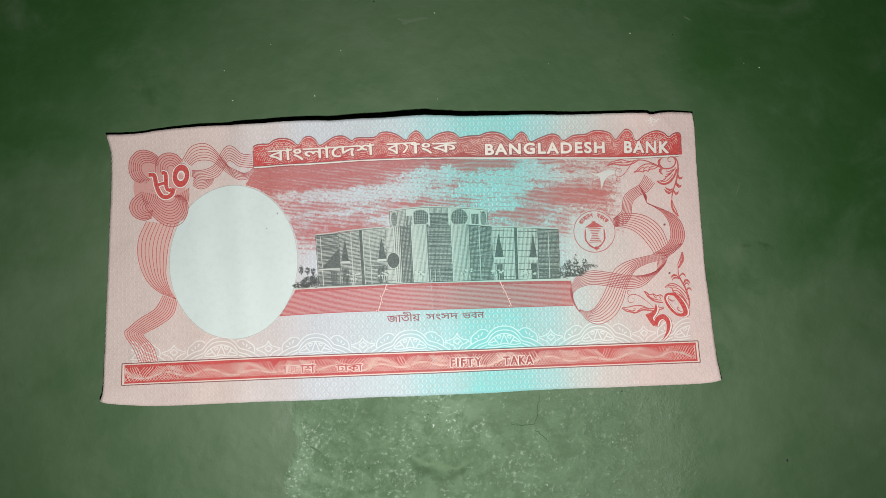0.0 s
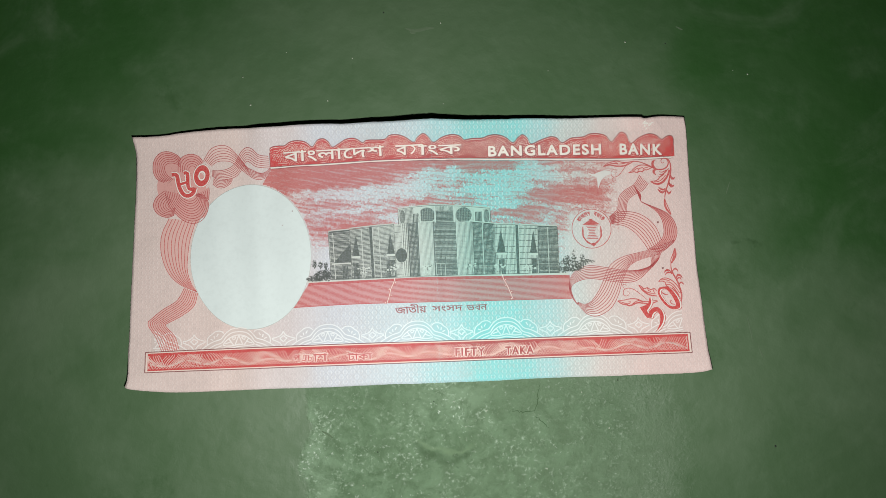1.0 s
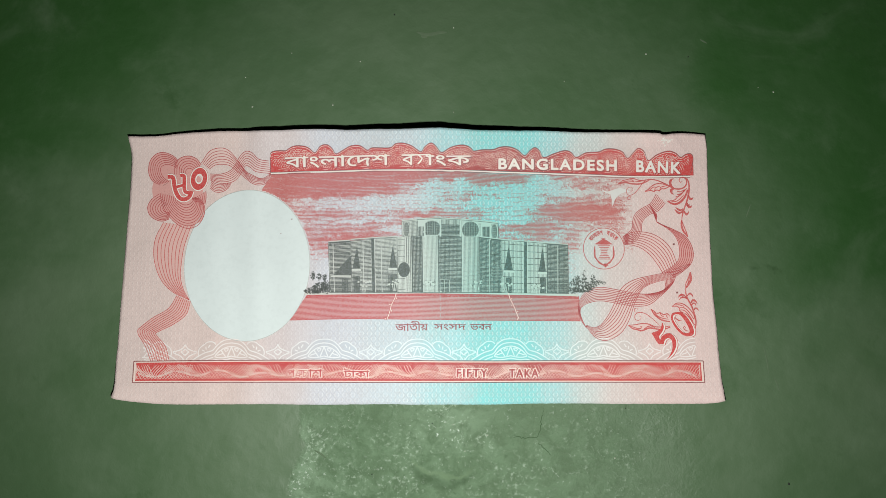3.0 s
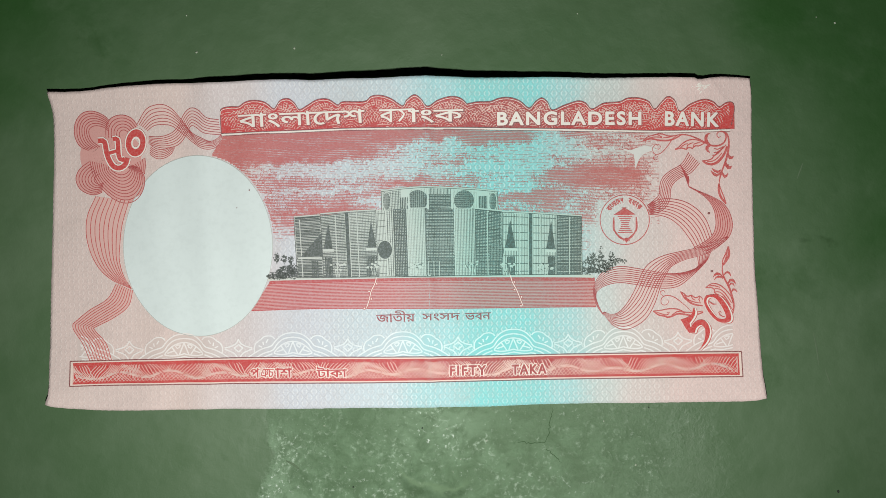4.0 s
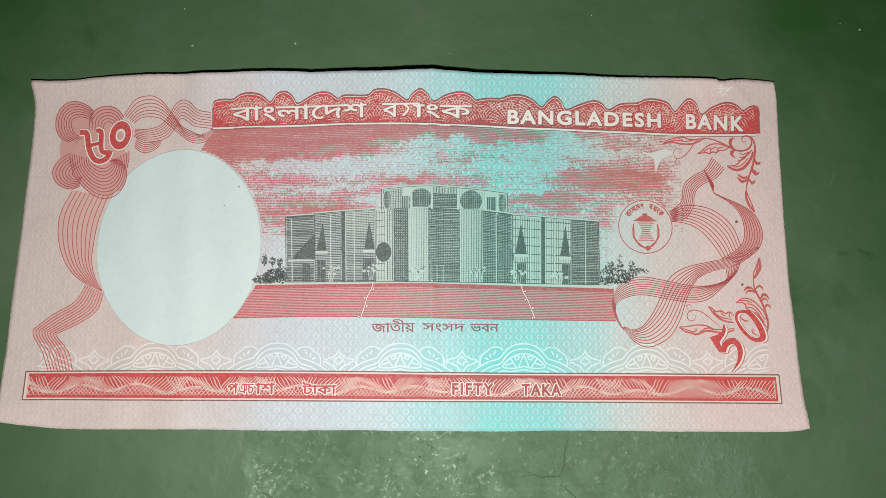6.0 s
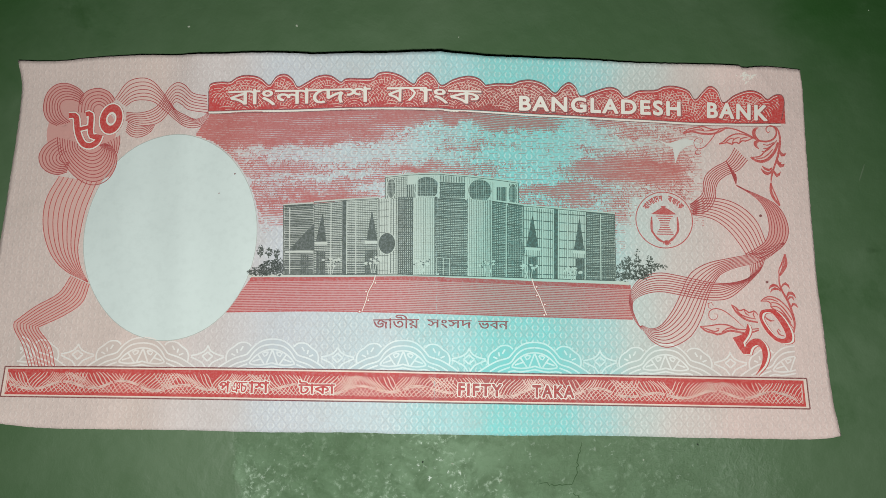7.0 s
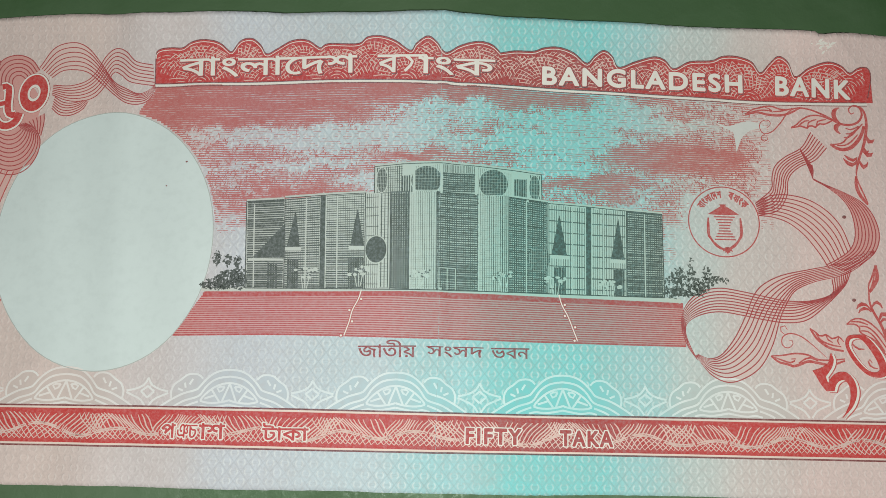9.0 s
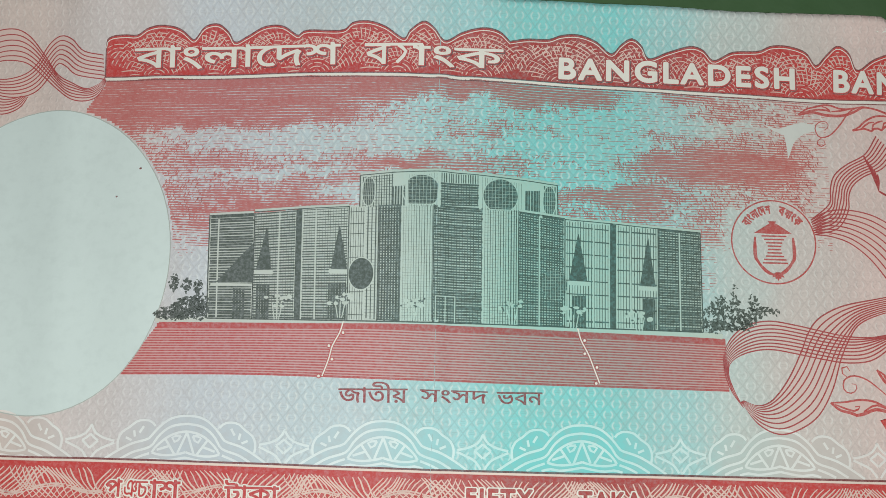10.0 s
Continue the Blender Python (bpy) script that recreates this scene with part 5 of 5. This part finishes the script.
for k in range(-6, 3):
    arch = Plate(0.06)
    slope = 0.002 * k * PITCH

    def placed(curve, flip):
        pts = [(AU + k * PITCH + flip * u, BASE + h + slope) for u, h in curve]
        return [q for q in pts if -67.5 < q[0] < 67.5]

    ground = Plate(0.03)
    for flip in (1, -1):
        rise = placed(smooth_line(ARCH[0], 24), flip)[::flip]
        if len(rise) > 1:
            ground.strip(rise, [(q[0], BASE + 0.03) for q in rise])
        for curve in ARCH + LOBE:
            pts = placed(curve, flip)
            if len(pts) > 1:
                arch.line(pts, 0.27, raw=len(pts) < 3)
        puff = placed(smooth_line(LOBE[0], 16), flip)[::flip]
        if len(puff) > 1:
            side = Plate(0.026)
            side.strip(puff, [(q[0], BASE + 1.2) for q in puff])
            side.make("lobe_ground", TINT, note, "smooth tinted ground of a lobe")
    if ground.verts:
        ground.make("arch_ground", TINT, note, "smooth tinted ground of the arches")
    if arch.verts:
        arch.make("arch", SILVER, note, "white line arch of the lower border")
    gem = Plate(0.06)
    for curve in STAR:
        for flip in (1, -1):
            pts = [(AU + (k + 0.5) * PITCH + flip * (u - TU), v + slope) for u, v in curve]
            if max(abs(q[0]) for q in pts) < 67.5:
                gem.line(pts, 0.27)
    if gem.verts:
        gem.make("star", SILVER, note, "white four-pointed star of the lower border")

# the lower bar with the value in words
BAR_TOP = [(-68.76, -21.96), (-46.89, -21.73), (-19.43, -21.64), (5.73, -21.77), (18.78, -21.83), (38.96, -21.82), (69.13, -21.9)]
BAR_LOW = [(-68.67, -27), (-46.49, -26.98), (-19.22, -26.96), (5.8, -26.98), (18.77, -26.94), (38.84, -26.95), (69.28, -27.02)]
bt, bl = smooth_line(BAR_TOP, 240), smooth_line(BAR_LOW, 240)
bar = Plate(0.04)
inner_t, inner_l = bt + (bl - bt) * 0.085, bt + (bl - bt) * 0.915
for k in range(4):
    bar.strip((inner_t + (inner_l - inner_t) * k / 4)[1:-1], (inner_t + (inner_l - inner_t) * (k + 1) / 4)[1:-1])
bar_part = bar.make("value_bar", RED, note, "red bar with the value in words")
gap = Plate(0.03)
for k in range(4):
    gap.strip(bt + (bl - bt) * k / 4, bt + (bl - bt) * (k + 1) / 4)
gap.make("pale_border", LACE, bar_part)
for a, width in ((bt, 0.22), (bl, 0.22), (inner_t[1:-1], 0.14), (inner_l[1:-1], 0.14), ([bt[0], bl[0]], 0.22), ([bt[-1], bl[-1]], 0.22)):
    border = Plate(0.07)
    border.line(a, width, raw=len(a) > 2)
    border.make("border_line", WINE if width > 0.2 else RED, bar_part)
weave = Plate(0.06)
mid = (inner_t + inner_l) / 2


def weave_line(u0, low, high, lean, width):
    """A slightly bowed stroke of the weave from low to high over the bar's middle."""
    pts = []
    for y in np.linspace(low, high, 6):
        u = min(68.2, max(-68.0, u0 + lean * (y - low) + 0.18 * math.sin(y * 2.1 + u0)))
        pts.append((u, np.interp(u, mid[:, 0], mid[:, 1]) + y))
    weave.line(pts, width, 0.35)


def bar_wave(u):
    return -0.55 + 0.55 * math.sin(u * 0.62) + 0.25 * math.sin(u * 0.23 + 1)


for u in np.arange(-68.0, 68.2, 0.56):
    for lean in ((0.85,) if math.sin(u * 0.40 + 0.6) > 0.35 else (-0.85,) if math.sin(u * 0.40 + 0.6) < -0.35 else (0.7, -0.7)):
        weave_line(u, bar_wave(u), 1.75 - 0.25 * abs(math.sin(u * 0.5)), lean, rng.uniform(0.13, 0.20))
for u in np.arange(-68.0, 68.2, 0.72):
    for lean in (0.9, -0.9):
        weave_line(u, -1.75, bar_wave(u) + 0.25, lean, rng.uniform(0.10, 0.16))
for k in range(3):
    wave = [(u, np.interp(u, mid[:, 0], mid[:, 1]) + bar_wave(u) + 0.28 * (k - 1) * math.cos(u * 0.45 + k)) for u in np.arange(-67.6, 67.8, 0.3)]
    for a in range(0, len(wave) - 14, 15):
        weave.line(wave[a:a + 15], 0.15, 0.4, raw=True)
weave.make("weave", WEAVE, bar_part, "fine pale woven lines", kind="stuff")


def value_word(text, ends, height, stout=0.06, spread=1.0):
    for extra, over, colour, tag in ((0.16, 0.09, PALE, "word_edge"), (0.0, 0.13, RED, "value_word")):
        lettering(tag, text, *ends, height, over, colour, bar_part, stout + extra, spread)


value_word("প", [(-31.54, -25.73), (-29.72, -25.71)], 1.9)
value_word("ঞ", [(-29.41, -25.71), (-27.99, -25.69)], 1.8, 0.04)
value_word("চ", [(-27.99, -25.69), (-26.76, -25.68)], 1.7, 0.04)
value_word("াশ", [(-26.45, -25.77), (-23, -25.73)], 2.0)
value_word("টাকা", [(-17.86, -25.77), (-11.74, -25.7)], 2.2)
value_word("FIFTY", [(9.38, -25.67), (16.67, -25.69)], 1.95, 0.10, 1.2)
value_word("TAKA", [(21.98, -25.74), (29.02, -25.77)], 1.95, 0.10, 1.2)

# ink specks on the paper
for spot, size in zip([(-31.08, 12.65), (-33.73, 9.09), (62.7, 6.51), (63.18, -5.34)], (0.16, 0.12, 0.30, 0.28)):
    speck = Plate(0.16)
    speck.disc(spot[0], spot[1], size, size * 0.8, 0.4, 1, 9)
    speck.make("ink_speck", WINE, note)

# the rubbed, crumpled spot at the upper edge
scuffed = random.Random(12)
rub = Plate(0.05)
for _ in range(26):
    u, v, t = scuffed.gauss(61.2, 0.7), scuffed.gauss(32.2, 0.45), scuffed.gauss(0.5, 0.4)
    w = scuffed.uniform(0.15, 0.5)
    rub.leaf((u - w * math.cos(t), v - w * math.sin(t)), (u + w * math.cos(t), v + w * math.sin(t)), w * 0.7)
rub.make("rubbed_spot", PALE, note, "pale rubbed spot at a crumpled edge")

# the worn middle fold: broken grey marks along the crease
GRIME = ink("crease_grime", (0.50, 0.44, 0.44), 0.6, mottle=0.3)
crease = smooth_line([(4.93, 35.31), (5.15, 17.12), (5.29, -1.97), (5.44, -14.2), (5.26, -24.14), (5.26, -31.55)], 260)
at = 0
while at < 250:
    length = rng.randint(2, 6)
    if rng.random() < 0.62:
        mark = Plate(0.165)
        side = rng.uniform(-0.06, 0.06)
        mark.line([(u + side, v) for u, v in crease[at:at + length]], rng.uniform(0.06, 0.12), 0.6)
        mark.make("crease_mark", GRIME, note)
    at += length


# ---- the floor's flaws ----
floor = bpy.data.objects["floor"]
CRACK = bare("dark_crack", (0.055, 0.105, 0.046), 0.7, 0.6)
SCUFF, BEIGE, SOOT = bare("chalky_scuff", (0.115, 0.17, 0.10), 0.7, 0.4), bare("pale_grit", (0.42, 0.46, 0.37), 0.5, 0.3), bare("dark_grit", (0.03, 0.035, 0.03), 0.6, 0.3)


def bead(name, pts, width, height, material, parent, label="", jagged=0.0):
    """A low rounded ridge along a line on the floor."""
    n = max(10, int(np.hypot(*np.diff(np.array(pts, float), axis=0).T).sum() / 0.5))
    p = smooth_line(pts, n)
    if jagged:
        r = random.Random(n)
        p += [(r.uniform(-jagged, jagged), r.uniform(-jagged, jagged)) for _ in range(n)]
    d = np.gradient(p, axis=0)
    d /= np.hypot(d[:, 0], d[:, 1])[:, None]
    verts, faces = [], []
    for i, (q, (du, dv)) in enumerate(zip(p, d)):
        fall = math.sin(math.pi * (i + 0.4) / n) ** 0.5
        for k in range(7):
            s = -1 + k / 3
            verts.append(((q[0] - dv * s * width / 2 * fall) * 0.001, (q[1] + du * s * width / 2 * fall) * 0.001, (0.01 + height * fall * (1 - s * s)) * 0.001))
    faces = [(i * 7 + k, i * 7 + k + 1, i * 7 + k + 8, i * 7 + k + 7) for i in range(n - 1) for k in range(6)]
    return mesh_object(name, verts, faces, material, parent, label, smooth=True)


for way in ([(30.52, -33.2), (29.85, -35.83), (29.44, -38.8), (28.84, -40.1)], [(28.84, -40.1), (26.14, -40.33), (23.13, -39.96)], [(28.78, -41.42), (30.39, -42.8), (31.99, -44.38)]):
    bead("paint_crack", way, 0.16, 0.02, CRACK, floor, "fine dark crack in the paint", jagged=0.25)
for way, width in (([(-0.64, 60.52), (1.99, 59.8), (5.04, 60.33), (6.94, 60.42)], 0.9), ([(0.47, 59.54), (1.97, 59.26)], 1.0), ([(-24.87, -43.18), (-23.22, -44.09), (-22.11, -44.99)], 0.5), ([(71, 58.66), (72.71, 57.68)], 0.4), ([(84.14, -18.2), (84.83, -22.04), (85.17, -25.05)], 0.3), ([(86.48, -25.91), (87.62, -29.21)], 0.3), ([(82.27, 16.5), (81.07, 13.31)], 0.25)):
    bead("scuff", way, width, 0.02, SCUFF, floor, "pale chalky scuff")

def grit(u, v, size, material, seed):
    """A tiny angular crumb that lies on the floor."""
    r = random.Random(seed)
    bm = bmesh.new()
    bmesh.ops.create_icosphere(bm, subdivisions=1, radius=1)
    for q in bm.verts:
        q.co = Vector((q.co.x * r.uniform(0.7, 1.3), q.co.y * r.uniform(0.6, 1.0), max(-0.35, q.co.z * r.uniform(0.4, 0.8)))) * size * 0.001
    me = bpy.data.meshes.new("crumb")
    bm.to_mesh(me)
    bm.free()
    me.materials.append(material)
    low = min(q.co.z for q in me.vertices)
    ob = new("crumb", me)
    ob.matrix_world = Matrix.Translation((u * 0.001, v * 0.001, -low)) @ Matrix.Rotation(r.uniform(0, 6), 4, "Z")
    tagged(ob, "tiny pale crumb of grit on green floor" if material == BEIGE else "tiny dark crumb of grit on green floor", "crumb", "grit on the floor")


pale_grit = [(-16.81, -36.09), (8.46, -37.03), (16.63, -39.65), (9.67, -45.98), (11.24, -43.41), (47.28, -45.08), (43.99, -58.05), (40.85, -35.91), (31.16, -54.44), (-1.34, -59.25), (-14.87, -56.8)] + [(57.24, 54.81), (36.49, 47.77)] + [(8.72, 61.62), (-41.68, 41.13), (-32.11, 55.01), (-43.61, 48.73)] + [(-21.58, 41.63), (8.63, 39.8), (-14.83, 52.84), (89.04, 45.03), (85.24, 46.27)]
for k, (u, v) in enumerate(pale_grit):
    grit(u, v, 0.16 + 0.05 * (k % 3), BEIGE, k)
for k, (u, v) in enumerate([(88.88, -51.11), (-6.23, 65.04), (67.83, 54.08)] + [(-11, -48.81), (3.43, -36.84), (50.12, -33.25)] + [(-6.34, 65.02)] + [(74.1, -30.99)]):
    grit(u, v, 0.30 if k in (0, 7) else 0.2, SOOT, 50 + k)
